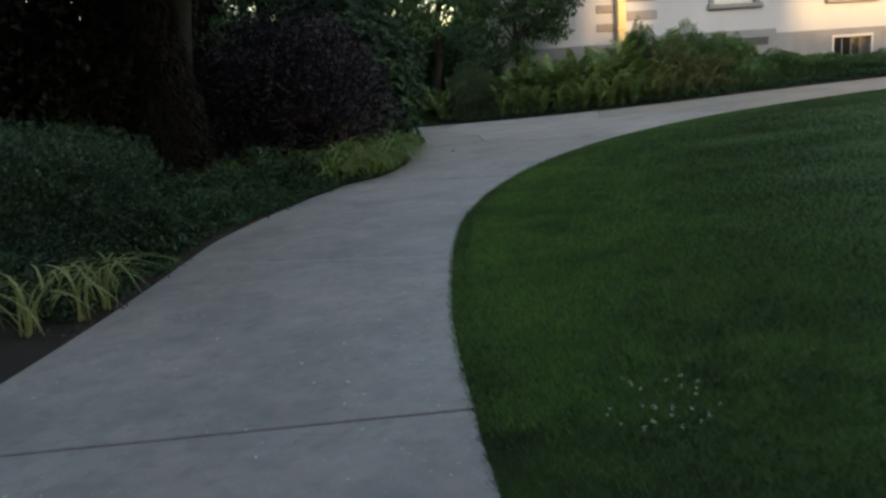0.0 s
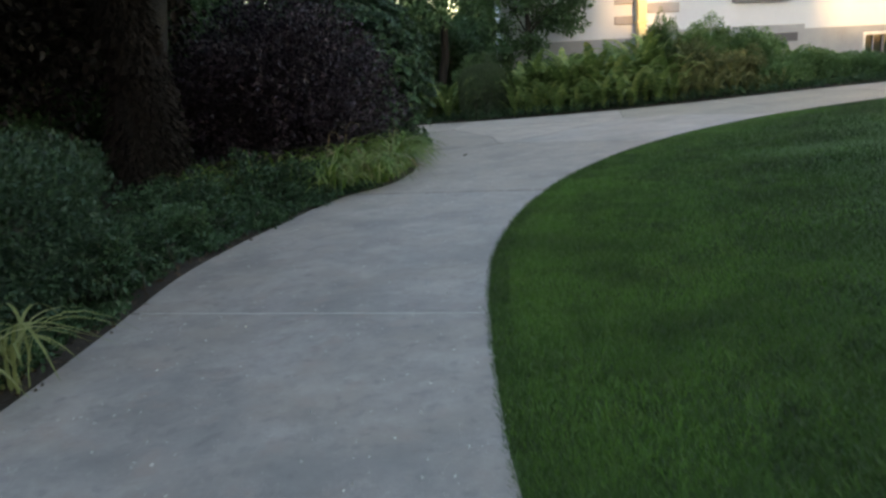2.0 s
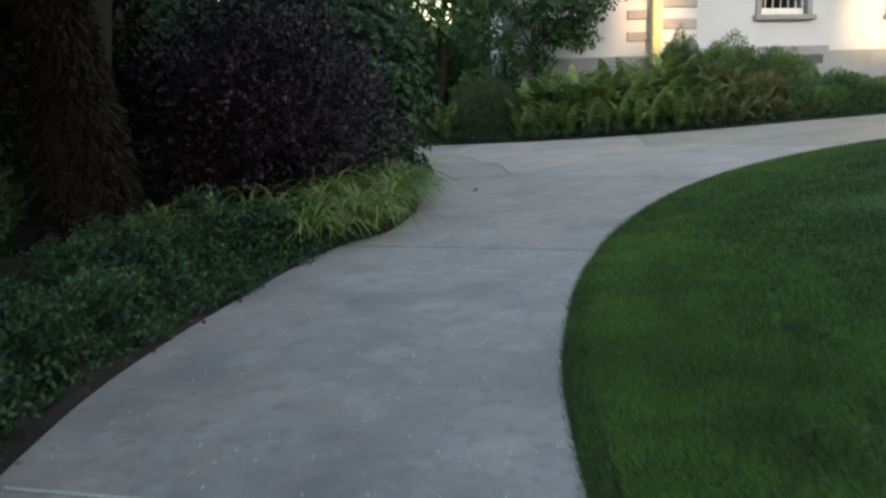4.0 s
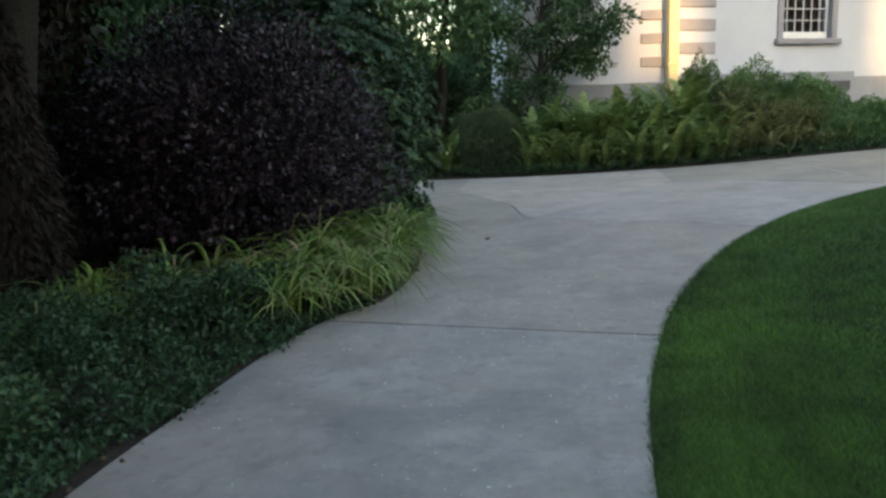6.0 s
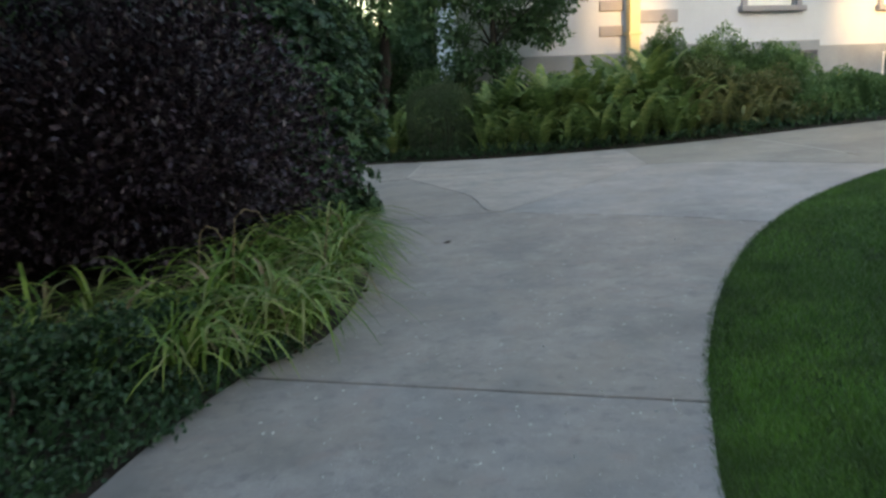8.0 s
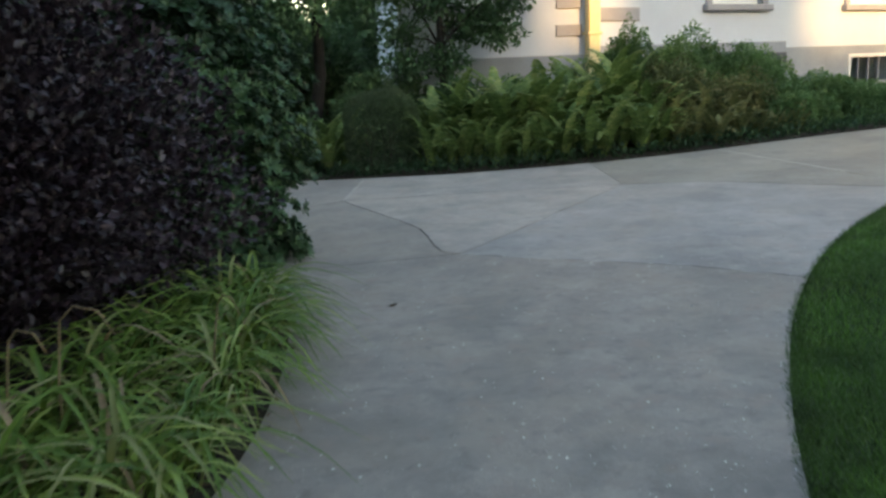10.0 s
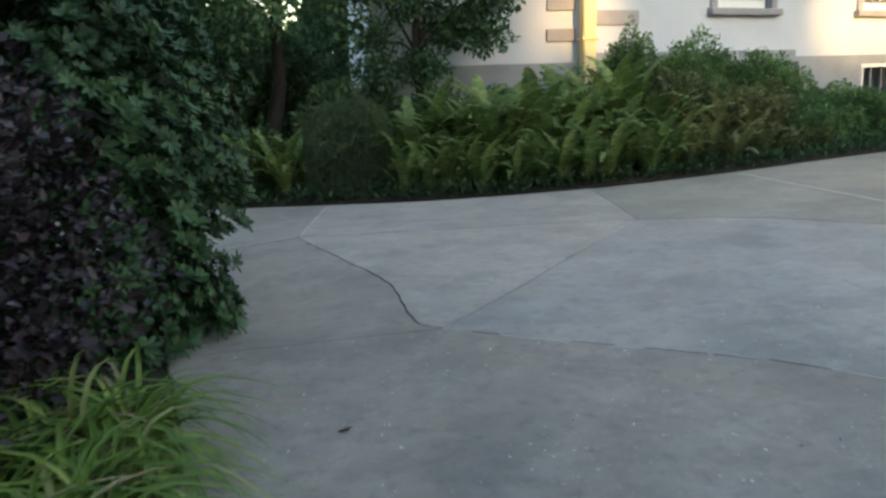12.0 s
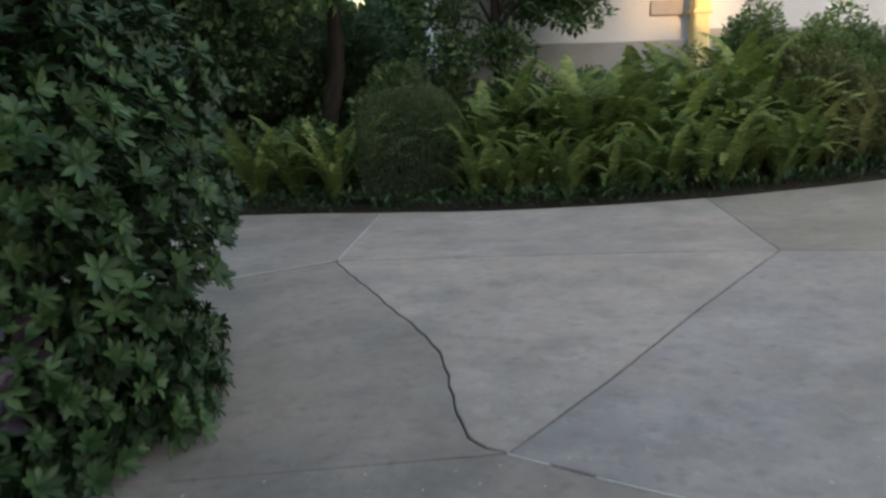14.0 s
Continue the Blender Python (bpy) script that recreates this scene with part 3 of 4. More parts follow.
# west face, seen past the garden trees
face_a = pose(-3.3, 0.02, 0)
wall_with_openings("wall_a", 3.298, 1.58, EAVES, 0.0, 0.35, [(0.75, 1.75, 2.45, 4.3)], house, face_a, STUCCO)
part("plinth", box("plinth", 0.0, -0.07, -0.6, 3.26, 0.35, 1.578, 0.012), PLINTH, house, m=face_a)
sash_window(0.75, 1.75, 2.45, 4.3, house, face_a, 4, 7)
# quoins wrap the corner, long and short in turn
for k in range(8):
    z = 2.13 + 0.465 * k
    part("quoin", box("quoin", 0.10, -0.035, z, 1.08, 0.0, z + 0.235, 0.012), GREY_PAINT, house, m=face_b)
    z = 1.89 + 0.465 * k
    part("quoin", box("quoin", 3.3 - 0.58, -0.035, z, 3.3 - 0.12, 0.0, z + 0.20, 0.012), GREY_PAINT, house, m=face_a)
pipe = part("drainpipe", box("drainpipe", -0.11, -0.24, 0.2, 0.11, -0.06, EAVES - 0.1, 0.02), CREAM_PAINT, house, "square cream drainpipe on the corner", pose(0, 0, 0, 0, 0, TURN_B / 2))
for z in (1.9, 3.3, 4.7):
    part("bracket", box("bracket", -0.135, -0.255, z, 0.135, -0.03, z + 0.05, 0.006), CREAM_PAINT, pipe, m=Matrix.Identity(4))
# closing walls, rooms whose dimness is in their grey colour, and roof
part("wall", box("wall_back", -3.3, 9.0, -0.6, 12.0, 9.3, EAVES), STUCCO, house)
part("wall", box("wall_side", -3.3, 0.38, -0.6, -2.95, 8.99, EAVES), STUCCO, house)
part("wall", box("wall_side", 12.02, 4.9, -0.6, 12.35, 9.3, EAVES), STUCCO, house)
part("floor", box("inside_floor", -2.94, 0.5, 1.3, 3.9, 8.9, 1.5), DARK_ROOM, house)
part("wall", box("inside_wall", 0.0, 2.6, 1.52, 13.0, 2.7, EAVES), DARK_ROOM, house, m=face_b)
part("roof", box("roof", -3.6, -0.5, EAVES + 0.002, 14.0, 10.0, EAVES + 0.5, 0.05), ROOFING, house, "dark shingled flat roof")

# unseen walls added behind to shade the garden; low sun comes through the gaps
blocker = thing("sun_blocker", 21.0, -25.0, "unseen tall brick blocker added behind the garden for shade", "house", z=0.0)
for a, b, top in ((-75, 0.2, 16), (0.202, 1.6, 10.6), (1.602, 6.5, 16), (6.502, 16.5, 10.8), (16.502, 80, 16)):
    part("wall", box("blocker_wall", a, -0.6, -1, b, 0, top), BRICKWORK, blocker)
    part("roof", box("blocker_top", a, -0.65, top + 0.002, b, 0.05, top + 0.12), ROOFING, blocker)


# ---- shrubs and trees ----
def stems(parent, n, spread, height, r0, material=TWIG, base=0.25):
    for k in range(n):
        a = 2 * math.pi * (k + 0.5 * rng.random()) / n
        top = (math.cos(a) * spread * rng.uniform(0.5, 1), math.sin(a) * spread * rng.uniform(0.5, 1), height * rng.uniform(0.75, 1))
        part("stem", tube("stem", bent((math.cos(a) * base, math.sin(a) * base, -0.1), top, 0.1, 6, 0.04), np.linspace(r0, r0 * 0.3, 6), 6), material, parent)


def leafy_shrub(name, x, y, r, h, n, size, material, label, category="shrub", shell=0.35, seed=0.0, group="", stem_n=5, lift=0.25, aspect=0.55, lobes=0, spread=0.8):
    """A shrub: several stems and an uneven crown of single leaves reaching the ground."""
    t = thing(name, x, y, label, category, group)
    stems(t, stem_n, r[0] * 0.6, h * 0.75, min(0.025, 0.012 * h))
    if lobes:
        a = 2.4 * np.arange(lobes) + seed
        q = np.sqrt((np.arange(lobes) + 0.5) / lobes)
        top = h * (0.72 + 0.10 * np.sin(3.1 * a)) * (1.12 - 0.3 * q)
        cs = np.column_stack([np.cos(a) * q * r[0] * 0.62, np.sin(a) * q * r[1] * 0.62, top * 0.72])
        rs = np.column_stack([np.full(lobes, r[0] * 0.52), np.full(lobes, r[1] * 0.52), top * 0.62])
        at, way = clumps(n, cs, rs, shell)
    else:
        at, way = cloud(n, (0, 0, h * 0.46), (r[0], r[1], h * 0.54), shell, seed, -0.85)
    at[:, 2] = np.maximum(at[:, 2], 0.02 + 0.05 * rng.random(len(at)))
    ln = rng.uniform(0.7, 1.3, len(at)) * size
    part("crown", leaf_mesh("crown", at, scatter(way, spread, lift), ln, ln * aspect), material, t, kind="stuff")
    return t


def tree(name, x, y, trunk_r, trunk_h, clump_at, clump_r, n, size, material, label, bark=BARK, seed=0.0, shell=0.7, spread=1.0, group=""):
    """A tree: tapered trunk, limbs to each clump, and a ragged crown of leaves."""
    t = thing(name, x, y, label, "tree", group)
    line = bent((0, 0, -0.2), (0.1, 0.1, trunk_h), 0, 7, 0.05)
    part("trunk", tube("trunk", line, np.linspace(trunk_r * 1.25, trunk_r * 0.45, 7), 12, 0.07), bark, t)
    for c in clump_at:
        a = line[rng.integers(3, 6)]
        part("limb", tube("limb", bent(a, c, 0.15, 5, 0.08), np.linspace(trunk_r * 0.35, trunk_r * 0.06, 5), 6), bark, t)
    at, way = clumps(n, clump_at, clump_r, shell)
    ln = rng.uniform(0.6, 1.3, len(at)) * size
    part("crown", leaf_mesh("crown", at, scatter(way, spread, -0.1), ln, ln * 0.55), material, t, kind="stuff")
    return t


# dark purple shrub beside the path
purple = leafy_shrub("purple_shrub", -2.42, 12.95, (1.62, 1.5), 2.22, 52000, 0.054, PURPLE, "dense dark purple-leaved shrub behind daylilies", shell=0.42, seed=0.6, stem_n=9, aspect=0.62, lobes=16)

# broad-leaved evergreen past it
evergreen = thing("rhododendron", -1.85, 15.15, "tall evergreen shrub with whorls of leathery green leaves", "shrub")
stems(evergreen, 8, 0.8, 2.6, 0.035)


def whorl_mesh(n, size):
    """A rosette of drooping pointed leaves round a shoot."""
    v, f = [], []
    for k in range(n):
        a, tilt = 2 * math.pi * (k + 0.3 * rng.random()) / n, rng.uniform(0.45, 1.25)
        ln, w = size * rng.uniform(0.8, 1.15), size * rng.uniform(0.14, 0.18)
        out, side = np.array((math.cos(a), math.sin(a), 0)), np.array((-math.sin(a), math.cos(a), 0))
        i = len(v)
        for s, q in ((0.05, 0.25), (0.35, 0.85), (0.68, 1.0), (1.0, 0.05)):
            c = out * ln * s * math.cos(tilt * 0.7) + np.array((0, 0, 1)) * ln * (s * math.sin(tilt) - 0.30 * s * s)
            v += [c - side * w * q + (0, 0, 0.2 * w), c - (0, 0, 0.15 * w), c + side * w * q + (0, 0, 0.2 * w)]
        for r in range(3):
            b = i + 3 * r
            f += [[b, b + 1, b + 4, b + 3], [b + 1, b + 2, b + 5, b + 4]]
    return solid("whorl", v, f, True)


WHORLS = [whorl_mesh(n, s) for n, s in ((9, 0.080), (8, 0.088), (10, 0.075), (9, 0.084))]
at, way = cloud(5200, (0, -0.08, 1.1), (1.3, 1.5, 2.1), 0.30, 2.2, -0.8, 3.0)
at[:, :2] *= (1.09 - 0.11 * at[:, 2])[:, None]
at[:, 2] = np.maximum(at[:, 2], 0.12)
axis = unit(way + (0, 0, 0.75) + rng.normal(size=way.shape) * 0.25)
order = np.argsort(-(at[:, 0] * 0.8 - at[:, 1] * 0.7 - 0.35 * np.abs(at[:, 2] - 0.9)))
inner_v, inner_f = [], []
for rank, i in enumerate(order):
    q = Vector(axis[i]).to_track_quat("Z", "Y").to_matrix().to_4x4()
    m = Matrix.Translation(at[i]) @ q @ pose(0, 0, 0, 0, 0, rng.uniform(0, 360)) @ Matrix.Scale(rng.uniform(0.75, 1.15), 4)
    me = WHORLS[i % 4]
    if rank < 300:
        part("leaf_whorl", me, RHODO, evergreen, m=m)
    else:
        k = sum(len(a) for a in inner_v)
        inner_v.append(np.array([m @ p.co for p in me.vertices]))
        inner_f.append(np.array([p.vertices[:] for p in me.polygons]) + k)
fill, fill_way = cloud(16000, (0, -0.08, 1.05), (1.08, 1.25, 1.95), 0.5, 2.2, -0.9, 3.0)
fill[:, :2] *= (1.09 - 0.11 * fill[:, 2])[:, None]
fill[:, 2] = np.maximum(fill[:, 2], 0.06)
part("inner_leaves", leaf_mesh("inner_leaves", fill, scatter(fill_way, 0.9), rng.uniform(0.07, 0.11, len(fill)), 0.035), RHODO, evergreen, kind="stuff")
part("crown", solid("crown", np.concatenate(inner_v), np.concatenate(inner_f), True), RHODO, evergreen, kind="stuff")

# big dark conifer with low boughs, west of the path
# several high boughs are unseen, added to shade the bed and purple shrub
boughs = [(-1.6, 0.2, 1.9), (-3.0, -0.8, 2.0), (-0.3, 0.9, 3.2), (-1.2, 1.8, 2.6), (-4.2, 0.5, 2.0), (0.3, -0.3, 4.2), (-2.0, -1.0, 4.2), (-3.4, 1.5, 4.0), (-0.6, 0.2, 6.0), (-2.2, 0.6, 6.5), (0.8, 1.6, 4.6), (-5.6, -0.3, 2.4), (0.9, 0.2, 3.9), (0.9, -2.2, 4.6), (-1.0, -2.8, 4.4), (0.2, -4.2, 5.0)]
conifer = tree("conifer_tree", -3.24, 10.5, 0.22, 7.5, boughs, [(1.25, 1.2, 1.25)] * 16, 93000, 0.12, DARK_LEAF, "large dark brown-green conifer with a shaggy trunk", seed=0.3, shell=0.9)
n = 30000
a, q = rng.uniform(0, 2 * math.pi, n), rng.random(n)
rad = 0.19 + 0.20 * rng.random(n) ** 1.5 * (0.7 + 0.5 * np.sin(9 * q + 2 * a))
at = np.column_stack([np.cos(a) * rad, np.sin(a) * rad, 0.15 + 3.6 * q])
ln = rng.uniform(0.05, 0.12, n)
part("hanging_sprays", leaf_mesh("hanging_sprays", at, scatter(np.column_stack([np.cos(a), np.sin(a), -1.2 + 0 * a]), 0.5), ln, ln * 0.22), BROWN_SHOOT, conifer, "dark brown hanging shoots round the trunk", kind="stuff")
for k in range(9):  # bare lower branches
    a = -0.3 + 0.42 * k
    part("limb", tube("limb", bent((0, 0, 1.9 + 0.2 * k), (-1.2 * math.cos(a) * 1.4, 1.3 * math.sin(a) + 0.2, 1.8 + 0.3 * k), 0.2, 6, 0.07), np.linspace(0.05, 0.012, 6), 6), BARK, conifer)

# clipped mound by the path
leafy_shrub("clipped_shrub", -3.42, 6.3, (1.5, 1.4), 1.2, 40000, 0.036, MOUND_LEAF, "low clipped dark green mounded shrub", shell=0.2, seed=1.1, stem_n=7)

# hedge bank in front of the house
clipped = thing("round_shrub", 0.30, 19.95, "small grey-green clipped round shrub by the path", "shrub")
stems(clipped, 5, 0.3, 0.8, 0.014)
d = unit(rng.normal(size=(30000, 3)))
squared = (np.abs(d) ** 2.7).sum(1, keepdims=True) ** (-1 / 2.7)   # straight sides, flattened top
at = (0, 0, 0.56) + d * squared * (0.54, 0.50, 0.60) * (1 - 0.16 * rng.random((len(d), 1)) ** 2) * lumps(d, 2.2, 0.4)[:, None] ** 0.4
at[:, 2] = np.maximum(at[:, 2], 0.03)
part("crown", leaf_mesh("crown", at, scatter(d, 0.55, 0.3), rng.uniform(0.016, 0.03, len(d)), 0.012), GREY_LEAF, clipped, kind="stuff")
shoot = np.column_stack([rng.normal(0.1, 0.05, 260), rng.normal(0, 0.05, 260), rng.uniform(1.08, 1.34, 260)])
part("shoot", leaf_mesh("shoot", shoot, scatter(np.tile((0.0, 0.0, 1.0), (260, 1)), 0.5), 0.05, 0.014), GREY_LEAF, clipped, "loose shoots standing above the clipped top", kind="stuff")
HOUSE_SHRUBS = [
    (4.3, 21.2, 0.5, 0.45, 1.78, 13000, 0.05, SHRUB_LEAF, "upright green garden shrub before the house"),
    (5.3, 21.4, 0.8, 0.65, 1.58, 20000, 0.048, SHRUB_LEAF, "rounded soft green shrub before the house"),
    (6.3, 21.3, 0.8, 0.7, 1.28, 18000, 0.046, SHRUB_LEAF, "rounded soft green shrub before the house"),
    (7.5, 20.9, 0.9, 0.7, 0.8, 14000, 0.045, SHRUB_LEAF, "low spreading green shrub before the house"),
    (8.6, 21.0, 0.8, 0.8, 0.62, 12000, 0.045, SHRUB_LEAF, "low spreading green shrub before the house"),
    (9.8, 21.1, 0.9, 0.8, 0.5, 12000, 0.045, SHRUB_LEAF, "low spreading green shrub before the house"),
    (11.2, 21.2, 0.9, 0.8, 0.5, 9000, 0.045, SHRUB_LEAF, "low spreading green shrub before the house"),
    (12.8, 21.3, 1.0, 0.8, 0.5, 9000, 0.045, SHRUB_LEAF, "low spreading green shrub before the house"),
    (3.6, 21.5, 0.8, 0.5, 1.15, 12000, 0.05, SHRUB_LEAF, "soft green border shrub behind the ferns"),
]
BORDER_SHRUBS = [
    (4.8, 20.75, 0.8, 0.6, 1.15, 9500, 0.05, BRONZE_LEAF, "bronze-tinged leafy border shrub by the path"),
    (5.8, 20.8, 0.8, 0.55, 0.98, 9000, 0.048, BRONZE_LEAF, "bronze-tinged leafy border shrub by the path"),
    (6.7, 20.5, 0.7, 0.6, 0.62, 9000, 0.045, SHRUB_LEAF, "low spreading green shrub by the path"),
    (2.6, 21.6, 0.8, 0.5, 1.15, 12000, 0.05, SHRUB_LEAF, "soft green border shrub behind the ferns"),
    (1.6, 21.6, 0.8, 0.5, 1.1, 6000, 0.07, TREE_LEAF, "dark green shrub in the bed"),
    (-0.9, 21.1, 0.7, 0.5, 0.8, 3200, 0.06, TREE_LEAF, "dark green shrub in the bed"),
    (-2.3, 21.3, 0.9, 0.6, 0.9, 3600, 0.06, TREE_LEAF, "dark green shrub in the bed"),
    (0.4, 21.9, 0.9, 0.6, 1.35, 7000, 0.08, TREE_LEAF, "tall dark green shrub under the trees"),
    (-0.7, 23.6, 1.2, 0.8, 2.5, 11000, 0.10, TREE_LEAF, "tall dark green shrub under the trees"),
]
TALL_SHRUBS = [
    (-5.4, 12.3, 1.2, 1.0, 1.3, 9000, 0.08, TREE_LEAF, "low dark green shrub under the conifer"),
    (-6.9, 14.8, 1.4, 1.1, 1.5, 9000, 0.09, TREE_LEAF, "low dark green shrub under the large tree"),
    (-4.7, 10.4, 1.0, 0.9, 1.1, 8000, 0.07, TREE_LEAF, "low dark green shrub behind the conifer"),
    (-8.6, 17.0, 1.5, 1.1, 1.6, 8000, 0.10, TREE_LEAF, "dark green shrub at the bed's far edge"),
    (-2.4, 23.8, 1.3, 0.8, 2.8, 12000, 0.10, TREE_LEAF, "tall dark green shrub under the trees"),
    (-4.4, 22.6, 1.5, 0.9, 2.8, 13000, 0.10, TREE_LEAF, "tall dark green shrub under the trees"),
    (-6.8, 21.0, 1.8, 1.2, 3.0, 14000, 0.11, TREE_LEAF, "tall dark green shrub under the trees"),
    (-4.4, 13.9, 1.5, 1.3, 2.9, 16000, 0.10, TREE_LEAF, "tall dark green shrub behind the purple shrub"),
    (-6.6, 11.6, 1.7, 1.6, 3.2, 18000, 0.11, TREE_LEAF, "tall dark green shrub behind the conifer"),
    (-6.4, 8.2, 1.7, 1.6, 3.0, 18000, 0.11, TREE_LEAF, "tall dark green shrub behind the clipped mound"),
    (-5.9, 4.9, 1.5, 1.5, 2.4, 14000, 0.11, TREE_LEAF, "tall dark green shrub behind the clipped mound"),
    (-9.2, 6.5, 1.7, 2.0, 3.2, 12000, 0.13, TREE_LEAF, "tall dark green shrub far behind the mound"),
    (-9.4, 10.5, 1.8, 2.0, 3.2, 12000, 0.13, TREE_LEAF, "tall dark green shrub far behind the conifer"),
    (-8.4, 3.0, 1.7, 1.8, 2.8, 10000, 0.13, TREE_LEAF, "tall dark green shrub far behind the mound"),
]
for x, y, rx, ry, h, n, s, mtl, lab in HOUSE_SHRUBS + BORDER_SHRUBS + TALL_SHRUBS:
    leafy_shrub("shrub", x, y, (rx, ry), h, int(1.5 * n) if h < 2.2 else n, s, mtl, lab, shell=0.22 if h < 2.2 else 0.8, seed=x * 1.3, lobes=8, spread=0.6, lift=0.1)


def frond_mesh(length, arch, broad):
    """A fern frond: a rib that rises steeply and bows at the tip, with close pairs of pinnae that taper both ways."""
    v, f = [], []
    n = 24

    def rib(q):
        return np.array((length * (0.08 * q + 0.40 * arch * q ** 3.0), 0.0, length * (1.0 * q - 0.30 * arch * q ** 4.0)))

    for k in range(n + 1):
        q = k / n
        c = rib(q)
        v += [c + (0, -0.005 * (1.2 - q), 0), c + (0, 0.005 * (1.2 - q), 0)]
        if k:
            i = 2 * k
            f.append([i - 2, i - 1, i + 1, i])
    for k in range(3, n + 1):
        q = k / n
        c, ahead = rib(q), unit(rib(min(1.0, q + 0.03)) - rib(q - 0.03))
        w = length * broad * math.sin(math.pi * min(1.0, 0.10 + 0.86 * q)) ** 0.8 + 0.008
        half = 0.46 * length / n
        for side in (-1, 1):
            out = np.array((0.0, side * 1.0, 0.0)) + 0.35 * ahead
            w2 = w * rng.uniform(0.85, 1.1)
            mid, tip = c + out * w2 * 0.5 + (0, 0, 0.04 * w2), c + out * w2 - np.array((0, 0, 1.0)) * w2 * rng.uniform(0.15, 0.4)
            i = len(v)
            v += [c - ahead * half * 0.7, mid - ahead * half, tip, mid + ahead * half, c + ahead * half * 0.7]
            f += [[i, i + 1, i + 3, i + 4], [i + 1, i + 2, i + 3]]
    return solid("frond", v, f)


FRONDS = [frond_mesh(a, b, w) for a, b, w in ((1.0, 0.75, 0.085), (1.08, 0.5, 0.095), (0.95, 1.0, 0.09), (1.05, 0.7, 0.08), (0.9, 1.1, 0.10))]
BRONZE_FRONDS = [me.copy() for me in FRONDS]
for me in FRONDS:
    me.materials.append(FERN)
for me in BRONZE_FRONDS:
    me.materials.append(BRONZE_FERN)


def fern(x, y, size, n, meshes=FRONDS, label="yellow-green arching fern in the border by the path"):
    t = thing("fern", x, y, label, "fern", "ferns along the house bed")
    for k in range(n):
        a = 360 * (k + 0.6 * rng.random()) / n
        m = pose(0, 0, 0.02, 0, rng.uniform(0, 24) + 8 * (k % 3 == 0), a) @ pose(0, 0, 0, 0, 0, rng.uniform(-30, 30)) @ Matrix.Scale(size * rng.uniform(0.7, 1.1), 4)
        part("frond", meshes[rng.integers(5)], FERN, t, m=m)


for k in range(54):
    row = k % 3
    x = 0.95 + 0.062 * k + rng.uniform(-0.12, 0.12)
    y = float(north_y(x)) + (0.42, 0.95, 1.5)[row] + rng.uniform(-0.12, 0.12)
    fern(x, y, (0.80, 1.15, 1.38 + 0.17 * (x > 1.8))[row] * rng.uniform(0.9, 1.08), (13, 15, 14)[row])
for k in range(27):
    row = k % 3
    x = 4.2 + 0.10 * k + rng.uniform(-0.12, 0.12)
    y = float(north_y(x)) + (0.42, 0.85, 1.25)[row] + rng.uniform(-0.12, 0.12)
    fern(x, y, (0.70, 0.92, 1.12)[row] * rng.uniform(0.9, 1.08) * (1.0 if x < 5.6 else 0.72), 13, BRONZE_FRONDS, "browning bronze-green fern in the border by the path")
for x, y, size in ((-0.50, 20.02, 0.95), (-0.90, 20.25, 1.05), (-0.30, 20.45, 1.1), (-1.35, 20.35, 1.0), (-0.75, 20.65, 1.1)):
    fern(x, y, size, 15)
# low growth along the edge of the bed
at = np.column_stack([rng.uniform(-2.2, 13, 9000), rng.random(9000) ** 1.5 * 1.0, rng.random(9000)])
h = 0.12 + 0.30 * rng.random(9000) * np.exp(-((at[:, 1] - 0.7) / 0.5) ** 2)
at = np.column_stack([at[:, 0], north_y(at[:, 0]) + 0.06 + at[:, 1], ground_z(at[:, 0]) + 0.02 + at[:, 2] * h])
tagged(part("border_plants", leaf_mesh("border_plants", at, scatter(np.tile((0.0, -0.5, 0.6), (9000, 1)), 0.7), rng.uniform(0.04, 0.1, 9000), 0.03), COVER_LEAF), "low dark leafy growth along the bed edge", "plants", kind="stuff")

# trees between the path and the house
tree("garden_tree", -0.62, 22.0, 0.10, 4.6, [(0.2, 0, 3.6), (-0.9, 0.2, 4.0), (0.6, 0.1, 4.6), (-0.4, -0.3, 2.6), (0.9, 0, 2.9), (-1.3, 0.1, 3.0)], [(0.85, 0.7, 0.7)] * 6, 9000, 0.13, TREE_LEAF, "dark green garden tree before the house")
sprays = [(0.0, 0, 2.4), (0.5, 0.1, 2.0), (-0.6, 0, 1.9), (0.75, 0, 3.1), (-0.2, 0.1, 3.3), (1.15, -0.1, 2.5), (0.1, 0, 1.5), (-0.7, 0.1, 2.7), (0.45, -0.1, 2.7), (1.0, 0.0, 1.9), (-0.5, -0.1, 1.4), (1.45, 0.0, 2.75), (0.3, 0.1, 3.6), (-0.9, 0.0, 3.4), (0.85, 0.0, 2.25)]
tree("garden_tree", 1.3, 21.75, 0.07, 3.6, sprays, [(0.42, 0.38, 0.26), (0.36, 0.34, 0.24), (0.48, 0.4, 0.3)] * 5, 9000, 0.10, TREE_LEAF, "dark green small tree partly hiding the house", seed=2.0, shell=1.0)
tree("garden_tree", -2.6, 22.4, 0.14, 5.5, [(0, 0, 2.2), (-0.9, 0, 3.0), (0.7, 0, 3.4), (0, 0.2, 4.3), (-1.0, 0, 5.0), (0.8, 0, 1.7)], [(1.0, 0.8, 0.8)] * 6, 16000, 0.11, TREE_LEAF, "dark green garden tree in the bed", seed=3.0)
